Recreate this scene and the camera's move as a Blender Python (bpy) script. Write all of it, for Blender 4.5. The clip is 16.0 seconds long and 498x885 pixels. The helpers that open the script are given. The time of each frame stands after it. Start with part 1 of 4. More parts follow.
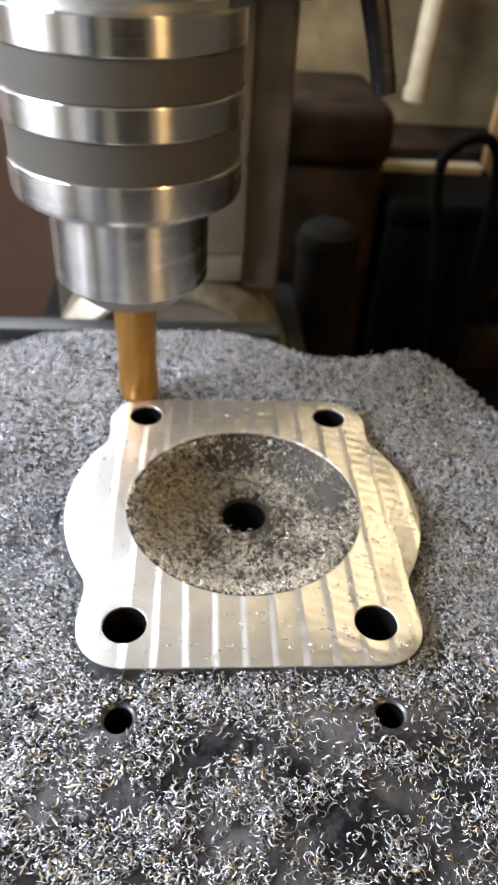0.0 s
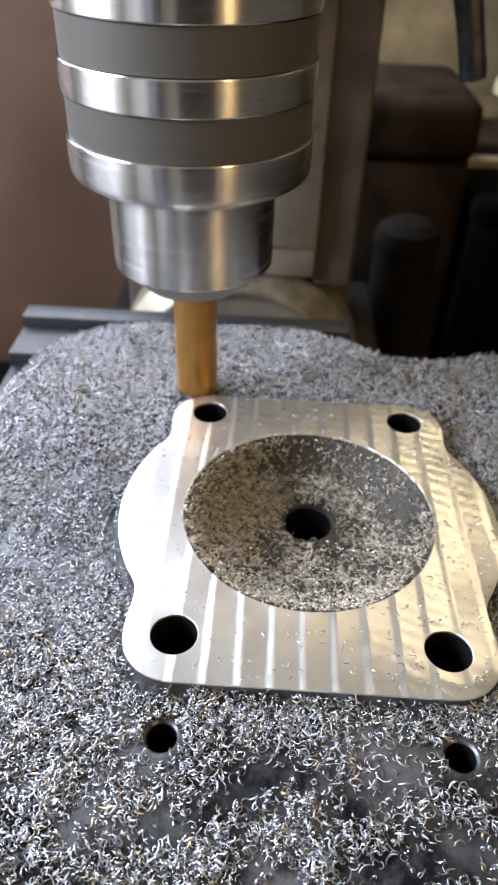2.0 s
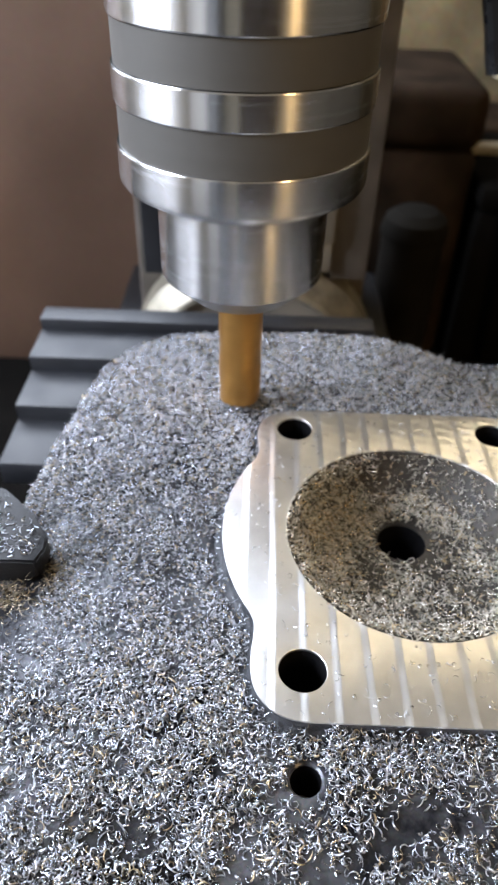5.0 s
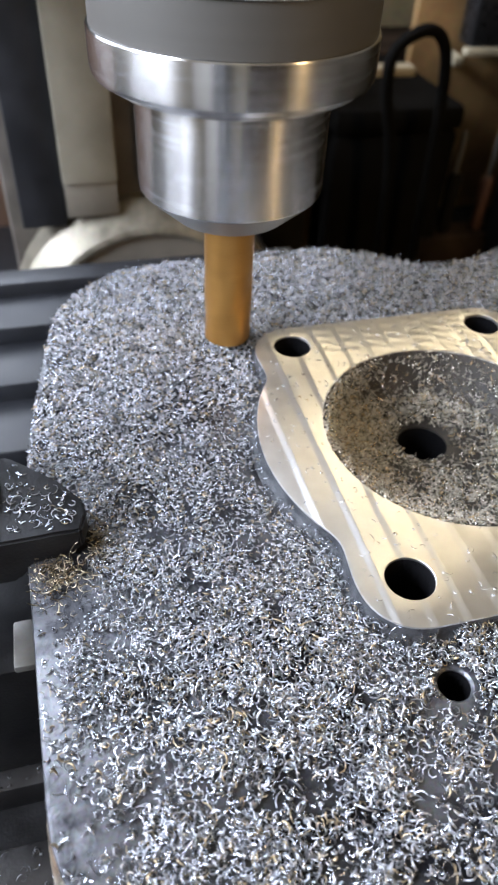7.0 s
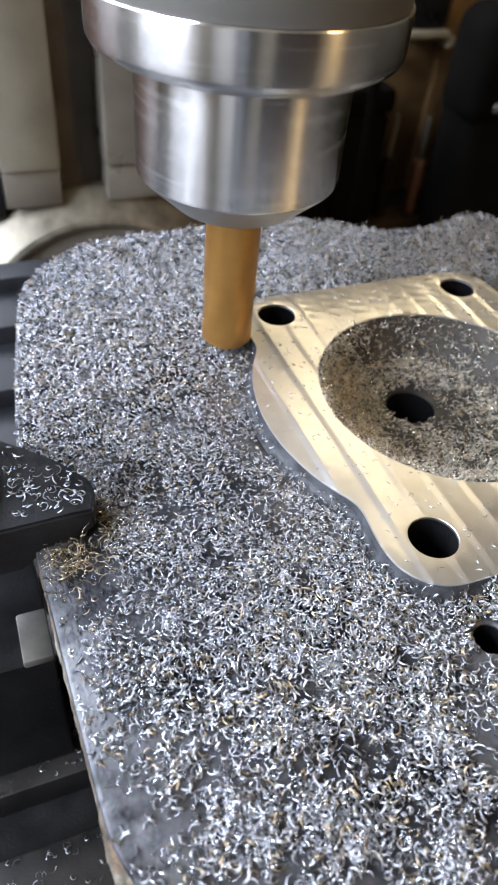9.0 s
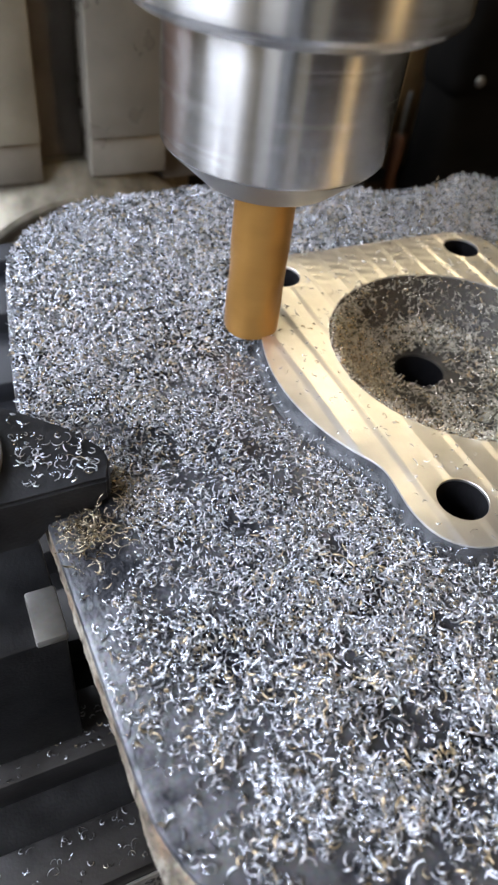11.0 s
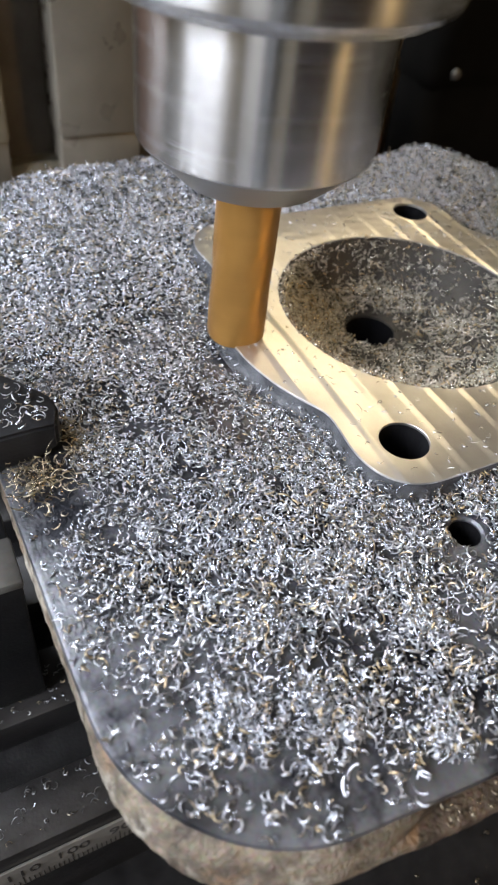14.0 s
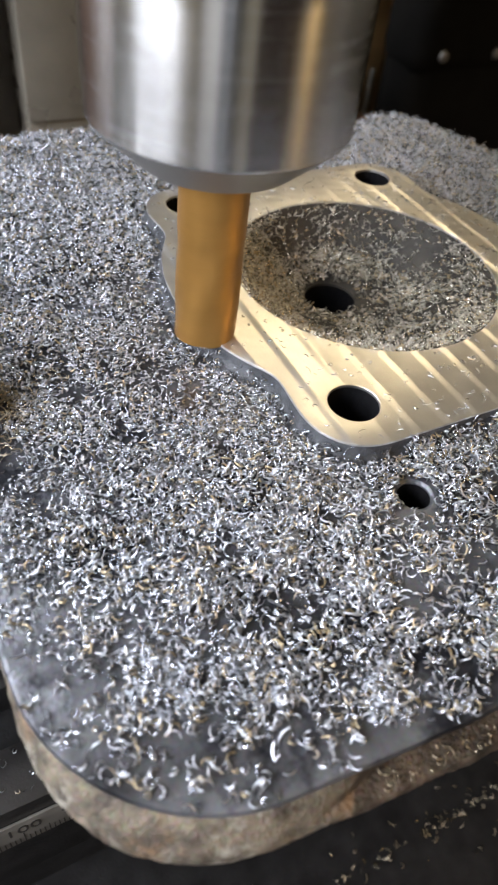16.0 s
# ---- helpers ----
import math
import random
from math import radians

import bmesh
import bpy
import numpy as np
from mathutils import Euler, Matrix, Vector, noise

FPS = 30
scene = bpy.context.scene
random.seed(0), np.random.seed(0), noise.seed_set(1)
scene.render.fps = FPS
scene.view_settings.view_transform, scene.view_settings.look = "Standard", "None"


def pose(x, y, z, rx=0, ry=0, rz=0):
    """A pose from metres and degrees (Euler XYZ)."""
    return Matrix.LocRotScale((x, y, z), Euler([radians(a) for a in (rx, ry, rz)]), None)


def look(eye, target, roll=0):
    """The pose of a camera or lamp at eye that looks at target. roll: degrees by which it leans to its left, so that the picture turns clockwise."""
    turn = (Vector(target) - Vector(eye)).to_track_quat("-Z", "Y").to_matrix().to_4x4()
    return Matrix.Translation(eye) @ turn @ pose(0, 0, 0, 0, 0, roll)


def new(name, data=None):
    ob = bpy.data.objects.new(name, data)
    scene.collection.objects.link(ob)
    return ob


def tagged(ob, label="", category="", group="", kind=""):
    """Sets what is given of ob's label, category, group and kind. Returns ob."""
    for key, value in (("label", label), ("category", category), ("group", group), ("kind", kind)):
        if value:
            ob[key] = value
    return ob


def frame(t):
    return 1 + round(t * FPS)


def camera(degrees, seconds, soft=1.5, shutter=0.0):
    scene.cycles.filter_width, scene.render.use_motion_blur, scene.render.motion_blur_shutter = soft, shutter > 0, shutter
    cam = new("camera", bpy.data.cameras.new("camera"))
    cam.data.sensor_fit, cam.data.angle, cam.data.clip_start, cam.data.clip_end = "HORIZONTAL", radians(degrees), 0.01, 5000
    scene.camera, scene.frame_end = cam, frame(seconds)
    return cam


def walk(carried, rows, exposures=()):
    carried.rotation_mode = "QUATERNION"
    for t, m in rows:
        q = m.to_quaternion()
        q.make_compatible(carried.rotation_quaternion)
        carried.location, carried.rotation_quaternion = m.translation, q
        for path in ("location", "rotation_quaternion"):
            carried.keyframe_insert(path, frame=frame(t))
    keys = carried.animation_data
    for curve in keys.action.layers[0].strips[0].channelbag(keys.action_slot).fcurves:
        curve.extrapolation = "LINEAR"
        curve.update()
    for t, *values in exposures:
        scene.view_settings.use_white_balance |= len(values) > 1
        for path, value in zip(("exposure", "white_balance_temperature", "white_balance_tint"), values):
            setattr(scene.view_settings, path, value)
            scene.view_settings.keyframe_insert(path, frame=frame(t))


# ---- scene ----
# A bench mill faces the rim of a cast cylinder head. Lengths below are in centimetres, scaled by CM.
# The spindle axis stands at x = y = 0; the table with the work moves under it.
CM = 0.01
cam = camera(39.15, 16.0, soft=2.2, shutter=0.5)

# seconds, the eye over the work (cm), yaw, pitch, roll, and the cutter's place over the work (cm)
PATH = [
    (0, -1.197, -12.784, 12.226, -5.43, -38.62, 3.99, -2.966, 4.939),
    (0.5, -0.985, -13.269, 13.005, -1.68, -37.81, 2.42, -2.815, 4.826),
    (1, -0.644, -13.161, 12.172, -0.68, -37.48, 2.08, -2.775, 5.044),
    (1.5, -0.622, -12.515, 11.488, 0.46, -38.51, 1.23, -2.955, 5.034),
    (2, -1.066, -11.889, 11.540, 1.86, -38.87, 1.97, -3.186, 5.003),
    (2.5, -0.899, -12.110, 10.714, 2.27, -39.22, 0.79, -3.441, 5.081),
    (3, -1.625, -11.781, 10.823, 2.79, -40.00, 1.88, -3.673, 5.213),
    (3.5, -2.126, -11.104, 10.485, 3.56, -40.09, 0.85, -3.904, 5.236),
    (4, -2.532, -11.194, 11.771, 3.59, -39.20, 1.40, -4.110, 5.075),
    (4.2, -2.978, -11.459, 11.980, 3.17, -38.81, 1.44, -4.224, 5.172),
    (6.3, -6.110, -10.289, 10.528, -9.35, -43.13, 2.12, -4.221, 5.133),
    (6.5, -6.864, -10.381, 10.098, -11.74, -43.08, 1.97, -4.165, 4.990),
    (7, -7.769, -10.165, 10.271, -16.51, -42.95, 3.19, -4.154, 4.563),
    (7.5, -8.492, -10.093, 9.795, -19.59, -43.09, 4.37, -4.123, 4.228),
    (8, -8.570, -10.158, 9.847, -22.56, -43.30, 4.94, -4.142, 3.918),
    (8.5, -9.119, -9.987, 9.717, -23.90, -43.38, 5.43, -4.146, 3.505),
    (9, -9.321, -9.576, 9.588, -25.39, -43.45, 6.24, -4.152, 3.220),
    (9.5, -9.545, -9.450, 9.335, -27.73, -43.66, 7.33, -4.129, 2.867),
    (10, -9.977, -9.402, 9.144, -28.49, -43.77, 7.49, -4.187, 2.515),
    (10.2, -10.071, -9.273, 9.149, -29.02, -44.15, 7.95, -4.144, 2.442),
    (12.5, -9.927, -9.213, 8.053, -30.18, -45.05, 7.37, -4.131, 1.182),
    (13, -9.872, -9.361, 8.205, -30.81, -45.00, 7.65, -4.200, 0.815),
    (13.5, -9.781, -9.883, 8.447, -31.64, -44.87, 8.27, -4.223, 0.552),
    (14, -9.846, -10.031, 8.517, -31.76, -44.79, 8.10, -4.155, 0.305),
    (14.5, -9.595, -10.021, 7.998, -31.86, -45.19, 7.88, -4.214, -0.003),
    (15, -9.285, -10.151, 7.828, -32.29, -45.39, 7.77, -4.223, -0.230),
    (15.5, -9.216, -10.238, 7.688, -32.49, -45.67, 8.10, -4.226, -0.510),
    (16, -9.089, -10.453, 7.998, -32.89, -45.49, 8.27, -4.228, -0.850),
]


def aim(yaw, pitch):
    a, b = radians(yaw), radians(pitch)
    return Vector((-math.sin(a) * math.cos(b), math.cos(a) * math.cos(b), math.sin(b)))


def camera_pose(row):
    t, x, y, z, yaw, pitch, roll, u, v = row
    eye = Vector(((x - u) * CM, (y - v) * CM, z * CM))
    return look(eye, eye + aim(yaw, pitch), roll)


EXPOSURES = [(0.0, 0.06, 7350, 10), (1.0, 0.14, 7050, 10), (2.0, 0.0, 6850, 10), (4.0, 0.02, 6700, 10), (6.5, 0.04, 6650, 10), (10.0, 0.03, 6750, 10), (12.5, 0.01, 6950, 10), (15.0, -0.02, 7200, 10), (16.0, -0.02, 7200, 10)]
walk(cam, [(row[0], camera_pose(row)) for row in PATH], EXPOSURES)
cam.data.dof.use_dof, cam.data.dof.focus_distance, cam.data.dof.aperture_fstop = True, 0.125, 38.0
WORK_ROWS = [(row[0], pose(-row[7] * CM, -row[8] * CM, 0)) for row in PATH]

# ---- light ----
world = bpy.data.worlds.new("world")
scene.world = world
world.use_nodes = True
wn = world.node_tree.nodes
sky = wn.new("ShaderNodeTexSky")
sky.sky_type = "NISHITA"
sky.sun_disc = False
sky.sun_elevation, sky.sun_rotation = radians(35), radians(250)
wn["Background"].inputs[1].default_value = 0.1
world.node_tree.links.new(sky.outputs[0], wn["Background"].inputs[0])


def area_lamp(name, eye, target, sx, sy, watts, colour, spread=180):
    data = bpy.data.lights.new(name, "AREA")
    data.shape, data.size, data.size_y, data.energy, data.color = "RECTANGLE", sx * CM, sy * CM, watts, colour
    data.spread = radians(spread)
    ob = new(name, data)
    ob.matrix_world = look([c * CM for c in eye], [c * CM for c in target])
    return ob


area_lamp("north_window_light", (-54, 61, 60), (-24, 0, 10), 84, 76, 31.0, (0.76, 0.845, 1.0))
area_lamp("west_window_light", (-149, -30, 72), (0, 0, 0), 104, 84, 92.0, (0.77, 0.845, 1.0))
area_lamp("bulb_light", (38, 54, 66), (0, 2, 0), 24, 24, 0.32, (1.0, 0.82, 0.53), 70)
area_lamp("bench_lamp_light", (78, -92, 46), (0, 0, 5), 14, 60, 5.2, (1.0, 0.66, 0.30))


# ---- materials ----
def material(name, base, rough=0.5, metal=0.0, vary=0.25, scale=250.0, fine=1800.0, bump=0.15, tint=None, rough_vary=0.15,
             aniso=0.0, coords="Object"):
    """Principled surface with stains at one scale and grain at a finer one; scales are per metre."""
    m = bpy.data.materials.new(name)
    m.use_nodes = True
    n, link = m.node_tree.nodes, m.node_tree.links.new
    b = n["Principled BSDF"]
    b.inputs["Roughness"].default_value, b.inputs["Metallic"].default_value = rough, metal
    co = n.new("ShaderNodeTexCoord")
    big, small = n.new("ShaderNodeTexNoise"), n.new("ShaderNodeTexNoise")
    for tex, s, d in ((big, scale, 4.0), (small, fine, 2.0)):
        tex.inputs["Scale"].default_value, tex.inputs["Detail"].default_value = s, d
        link(co.outputs[coords], tex.inputs["Vector"])
    ramp = n.new("ShaderNodeValToRGB")
    dark = [c * (1 - vary) for c in base]
    light = [min(1.0, c * (1 + vary)) for c in (tint or base)]
    ramp.color_ramp.elements[0].position, ramp.color_ramp.elements[1].position = 0.3, 0.72
    ramp.color_ramp.elements[0].color, ramp.color_ramp.elements[1].color = (*dark, 1), (*light, 1)
    link(big.outputs["Fac"], ramp.inputs["Fac"])
    mix = n.new("ShaderNodeMix")
    mix.data_type, mix.blend_type = "RGBA", "MULTIPLY"
    mix.inputs["Factor"].default_value = vary
    link(ramp.outputs["Color"], mix.inputs[6])
    link(small.outputs["Color"], mix.inputs[7])
    link(mix.outputs[2], b.inputs["Base Color"])
    span = n.new("ShaderNodeMapRange")
    span.inputs["To Min"].default_value = max(0.02, rough - rough_vary)
    span.inputs["To Max"].default_value = min(1.0, rough + rough_vary)
    link(big.outputs["Fac"], span.inputs["Value"])
    link(span.outputs["Result"], b.inputs["Roughness"])
    if bump:
        bp = n.new("ShaderNodeBump")
        bp.inputs["Strength"].default_value, bp.inputs["Distance"].default_value = bump, 0.0004
        link(small.outputs["Fac"], bp.inputs["Height"])
        link(bp.outputs["Normal"], b.inputs["Normal"])
    if aniso:
        tan = n.new("ShaderNodeTangent")
        tan.direction_type, tan.axis = "RADIAL", "Z"
        b.inputs["Anisotropic"].default_value, b.inputs["Anisotropic Rotation"].default_value = aniso, 0.25
        link(tan.outputs["Tangent"], b.inputs["Tangent"])
    return m


STEEL = material("turned_steel", (0.70, 0.70, 0.71), 0.26, 1.0, 0.06, 400, 2500, 0.0, rough_vary=0.04, aniso=0.93)
KNURL = material("dull_grey_band", (0.098, 0.094, 0.087), 0.55, 0.3, 0.12, 500, 4000, 0.12)
GOLD = material("coated_cutter", (0.50, 0.265, 0.075), 0.35, 0.85, 0.10, 300, 2500, 0.05, rough_vary=0.05)
PLATE = material("dark_casting", (0.012, 0.014, 0.021), 0.33, 0.48, 0.4, 75, 1600, 0.2, tint=(0.134, 0.139, 0.156))
BLASTED = material("blasted_fillet", (0.040, 0.044, 0.053), 0.55, 0.3, 0.35, 260, 2600, 0.6, tint=(0.085, 0.09, 0.10))
GRIMY = material("grimy_casting", (0.030, 0.021, 0.015), 0.7, 0.15, 0.5, 260, 1500, 1.0, tint=(0.085, 0.060, 0.042))
RUSTY = material("weathered_casting", (0.060, 0.042, 0.030), 0.8, 0.1, 0.5, 300, 1500, 1.0, tint=(0.170, 0.140, 0.105))
BLACK = material("black_oxide_steel", (0.018, 0.0185, 0.021), 0.42, 0.4, 0.3, 200, 1500, 0.15)
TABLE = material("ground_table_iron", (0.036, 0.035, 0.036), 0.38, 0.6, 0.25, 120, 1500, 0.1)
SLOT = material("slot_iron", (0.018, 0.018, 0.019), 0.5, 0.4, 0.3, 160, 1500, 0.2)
CREAM = material("cream_paint", (0.27, 0.25, 0.20), 0.36, 0.15, 0.15, 60, 700, 0.05)
SHADED = material("shaded_rail_paint", (0.23, 0.21, 0.175), 0.30, 0.35, 0.12, 60, 700, 0.05)
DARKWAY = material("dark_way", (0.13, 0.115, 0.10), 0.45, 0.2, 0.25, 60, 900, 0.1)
GREEN = material("dark_green_paint", (0.040, 0.060, 0.058), 0.4, 0.0, 0.2, 60, 900, 0.06)
BARE = material("worn_bare_ring", (0.23, 0.21, 0.165), 0.45, 0.5, 0.35, 130, 900, 0.15)
RINGFACE = material("ring_face_paint", (0.17, 0.155, 0.13), 0.5, 0.0, 0.15, 60, 800, 0.05)
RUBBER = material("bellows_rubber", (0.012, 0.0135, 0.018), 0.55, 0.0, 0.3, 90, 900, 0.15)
PLASTIC = material("black_plastic", (0.012, 0.013, 0.015), 0.3, 0.0, 0.2, 150, 1200, 0.05)
WOOD = material("red_brown_board", (0.165, 0.100, 0.070), 0.42, 0.0, 0.2, 9, 200, 0.03)
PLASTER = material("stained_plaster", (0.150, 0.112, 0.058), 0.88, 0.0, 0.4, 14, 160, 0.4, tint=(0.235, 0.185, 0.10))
# Near-black tones put the background's gloom into the colour.
GLOOM = material("gloom_black", (0.005, 0.0045, 0.004), 0.85, 0.0, 0.4, 40, 400, 0.3)
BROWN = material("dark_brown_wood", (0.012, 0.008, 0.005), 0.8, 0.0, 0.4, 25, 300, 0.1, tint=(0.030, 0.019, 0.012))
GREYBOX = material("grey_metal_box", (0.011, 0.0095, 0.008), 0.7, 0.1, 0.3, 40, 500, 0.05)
LIDGREY = material("darkened_lid_plastic", (0.009, 0.008, 0.0065), 0.85, 0.0, 0.25, 60, 500, 0.05)
WARMWOOD = material("warm_brown_wood", (0.19, 0.105, 0.042), 0.55, 0.0, 0.35, 14, 250, 0.1, tint=(0.30, 0.18, 0.075))
LOCKER = material("grey_locker_paint", (0.16, 0.165, 0.17), 0.5, 0.0, 0.1, 20, 300, 0.03)
COPPER = material("orange_handle", (0.075, 0.030, 0.014), 0.5, 0.0, 0.2, 60, 500, 0.05)
PIPE = material("painted_pipe", (0.40, 0.35, 0.25), 0.4, 0.0, 0.15, 60, 500, 0.05)
BORE = material("bore_shade", (0.006, 0.006, 0.007), 0.8, 0.1, 0.3, 300, 1500, 0.2)
# Dark brown tone for the domed chamber.
CHAMBER = material("dark_brown_chamber", (0.018, 0.016, 0.014), 0.66, 0.3, 0.4, 90, 1500, 0.3, tint=(0.055, 0.049, 0.041))
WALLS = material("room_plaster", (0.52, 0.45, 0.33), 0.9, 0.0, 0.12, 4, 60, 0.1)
EASTWALL = material("dimmed_wall", (0.105, 0.085, 0.055), 0.8, 0.0, 0.2, 5, 60, 0.1)
FLOOR = material("concrete_floor", (0.20, 0.19, 0.17), 0.8, 0.0, 0.2, 5, 90, 0.2)
INK = material("black_ink", (0.012, 0.012, 0.012), 0.6, 0.0, 0.1, 300, 900, 0.0)
STRIP = material("scale_strip_metal", (0.17, 0.165, 0.155), 0.42, 0.5, 0.2, 200, 1200, 0.05)
SATIN = material("satin_steel", (0.36, 0.36, 0.355), 0.42, 0.8, 0.08, 300, 2500, 0.04)
LABEL = material("white_label", (0.74, 0.72, 0.68), 0.5, 0.0, 0.05, 100, 900, 0.0)

# Cut specular keeps background, slots and bores from lighting up.
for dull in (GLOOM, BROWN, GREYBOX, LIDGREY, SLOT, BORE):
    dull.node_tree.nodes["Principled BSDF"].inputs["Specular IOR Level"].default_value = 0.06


def blotch(m, colour, scale, start, end):
    """Lays uneven blotches of another colour over a material."""
    n, link = m.node_tree.nodes, m.node_tree.links.new
    b = n["Principled BSDF"]
    under = b.inputs["Base Color"].links[0].from_socket
    co, tex, ramp, mix = n.new("ShaderNodeTexCoord"), n.new("ShaderNodeTexNoise"), n.new("ShaderNodeValToRGB"), n.new("ShaderNodeMix")
    tex.inputs["Scale"].default_value, tex.inputs["Detail"].default_value, tex.inputs["Roughness"].default_value = scale, 5.0, 0.65
    link(co.outputs["Object"], tex.inputs["Vector"])
    ramp.color_ramp.elements[0].position, ramp.color_ramp.elements[1].position = start, end
    link(tex.outputs["Fac"], ramp.inputs["Fac"])
    mix.data_type = "RGBA"
    link(ramp.outputs["Color"], mix.inputs["Factor"])
    link(under, mix.inputs[6])
    mix.inputs[7].default_value = (*colour, 1)
    link(mix.outputs[2], b.inputs["Base Color"])


blotch(RUSTY, (0.30, 0.28, 0.24), 110, 0.52, 0.64)
blotch(RUSTY, (0.150, 0.085, 0.042), 130, 0.56, 0.74)
blotch(RUSTY, (0.020, 0.016, 0.013), 160, 0.57, 0.68)
blotch(PLATE, (0.006, 0.007, 0.012), 55, 0.50, 0.61)
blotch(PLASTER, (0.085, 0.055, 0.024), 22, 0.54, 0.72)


def machined(name, base, rough, pitch, depth):
    """Aluminium faced by a slightly tilted cutter: shallow troughs along y with arcs of tool marks."""
    m = material(name, base, rough, 1.0, 0.06, 220, 2500, 0.03, rough_vary=0.06)
    n, link = m.node_tree.nodes, m.node_tree.links.new
    b = n["Principled BSDF"]
    co = n.new("ShaderNodeTexCoord")
    sep = n.new("ShaderNodeSeparateXYZ")
    link(co.outputs["Object"], sep.inputs[0])

    def calc(op, a, c=None):
        k = n.new("ShaderNodeMath")
        k.operation = op
        for i, v in enumerate((a, c)):
            if v is None:
                continue
            if isinstance(v, (int, float)):
                k.inputs[i].default_value = v
            else:
                link(v, k.inputs[i])
        return k.outputs[0]

    def spread(value, lo, hi):
        k = n.new("ShaderNodeMapRange")
        k.interpolation_type = "SMOOTHSTEP"
        k.inputs["From Min"].default_value, k.inputs["From Max"].default_value = lo, hi
        link(value, k.inputs["Value"])
        return k.outputs["Result"]

    wob = n.new("ShaderNodeTexNoise")
    wob.inputs["Scale"].default_value = 45
    link(co.outputs["Object"], wob.inputs["Vector"])
    x = calc("ADD", sep.outputs[0], calc("MULTIPLY", calc("SUBTRACT", wob.outputs["Fac"], 0.5), 0.0012))
    cell = calc("FRACT", calc("DIVIDE", calc("ADD", x, 0.0008), pitch * CM))
    # each pass is dished: steep at one side, running out flat at the other
    trough = calc("MULTIPLY", calc("POWER", calc("SUBTRACT", 1.0, cell), 2.4), depth)
    lip = calc("MULTIPLY", spread(cell, 0.70, 1.0), depth)
    band = calc("MAXIMUM", spread(sep.outputs[0], 0.008, 0.026), spread(sep.outputs[1], 0.026, 0.036))
    ripple = calc("SINE", calc("ADD", calc("ADD", calc("MULTIPLY", sep.outputs[1], 2 * math.pi / 0.0034), calc("MULTIPLY", cell, 4.0)), calc("MULTIPLY", wob.outputs["Fac"], 9.0)))
    ripple = calc("MULTIPLY", calc("MULTIPLY", ripple, calc("ADD", 0.12, band)), calc("MULTIPLY", calc("SUBTRACT", 1.0, cell), 0.0048))
    rub = n.new("ShaderNodeTexNoise")
    rub.inputs["Scale"].default_value, rub.inputs["Detail"].default_value = 900, 3.0
    stretch = n.new("ShaderNodeVectorMath")
    stretch.operation = "MULTIPLY"
    stretch.inputs[1].default_value = (2.2, 0.35, 1.0)
    link(co.outputs["Object"], stretch.inputs[0])
    link(stretch.outputs[0], rub.inputs["Vector"])
    h = calc("ADD", calc("ADD", calc("ADD", trough, lip), ripple), calc("MULTIPLY", rub.outputs["Fac"], 0.0010))
    bp = n.new("ShaderNodeBump")
    bp.inputs["Strength"].default_value, bp.inputs["Distance"].default_value = 1.0, CM
    link(h, bp.inputs["Height"])
    link(bp.outputs["Normal"], b.inputs["Normal"])
    return m


FACED = machined("faced_aluminium", (0.72, 0.72, 0.715), 0.42, 0.62, 0.021)


def chip_metal(name, a, c):
    m = bpy.data.materials.new(name)
    m.use_nodes = True
    n, link = m.node_tree.nodes, m.node_tree.links.new
    b = n["Principled BSDF"]
    geo = n.new("ShaderNodeNewGeometry")
    ramp = n.new("ShaderNodeValToRGB")
    ramp.color_ramp.elements[0].color, ramp.color_ramp.elements[1].color = (*a, 1), (*c, 1)
    for at, tone, shade in ((0.22, a, 0.72), (0.45, a, 1.18), (0.68, a, 0.86), (0.89, a, 1.06), (0.93, c, 0.85)):
        ramp.color_ramp.elements.new(at).color = (*[min(1.0, q * shade) for q in tone], 1)
    link(geo.outputs["Random Per Island"], ramp.inputs["Fac"])
    link(ramp.outputs["Color"], b.inputs["Base Color"])
    span = n.new("ShaderNodeMapRange")
    span.inputs["To Min"].default_value, span.inputs["To Max"].default_value = 0.14, 0.46
    link(geo.outputs["Random Per Island"], span.inputs["Value"])
    link(span.outputs["Result"], b.inputs["Roughness"])
    b.inputs["Metallic"].default_value = 0.95
    return m


# Warm lamp light is put into the gold tint of these chips.
WARMLIT = chip_metal("warm_lit_chips", (0.46, 0.40, 0.30), (0.52, 0.42, 0.27))
# Chamber chips carry the warm reflection in their base colour.
FINE = chip_metal("warm_lit_fine_chips", (0.80, 0.76, 0.68), (0.80, 0.62, 0.38))
# Gold islands are lamp glints put into the colour, beside some warm-coloured chips.
CHIP = chip_metal("aluminium_chips", (0.60, 0.63, 0.695), (0.64, 0.53, 0.36))


# ---- building helpers ----
def finish(bm, smooth_angle=35.0):
    bmesh.ops.recalc_face_normals(bm, faces=bm.faces[:])
    bm.normal_update()
    for f in bm.faces:
        f.smooth = True
    for e in bm.edges:
        e.smooth = len(e.link_faces) == 2 and e.calc_face_angle(0.0) < radians(smooth_angle)


def part(name, bm, mat, parent=None, label="", smooth_angle=24.0):
    """Links a bmesh in centimetres as one mesh object, under parent if one is given."""
    finish(bm, smooth_angle)
    bmesh.ops.scale(bm, vec=(CM, CM, CM), verts=bm.verts[:])
    me = bpy.data.meshes.new(name)
    bm.to_mesh(me)
    bm.free()
    me.materials.append(mat)
    ob = new(name, me)
    if parent:
        ob.parent = parent
    if label:
        tagged(ob, label=label)
    return ob


def thing(name, label, category, kind="", group=""):
    return tagged(new(name), label=label, category=category, kind=kind, group=group)


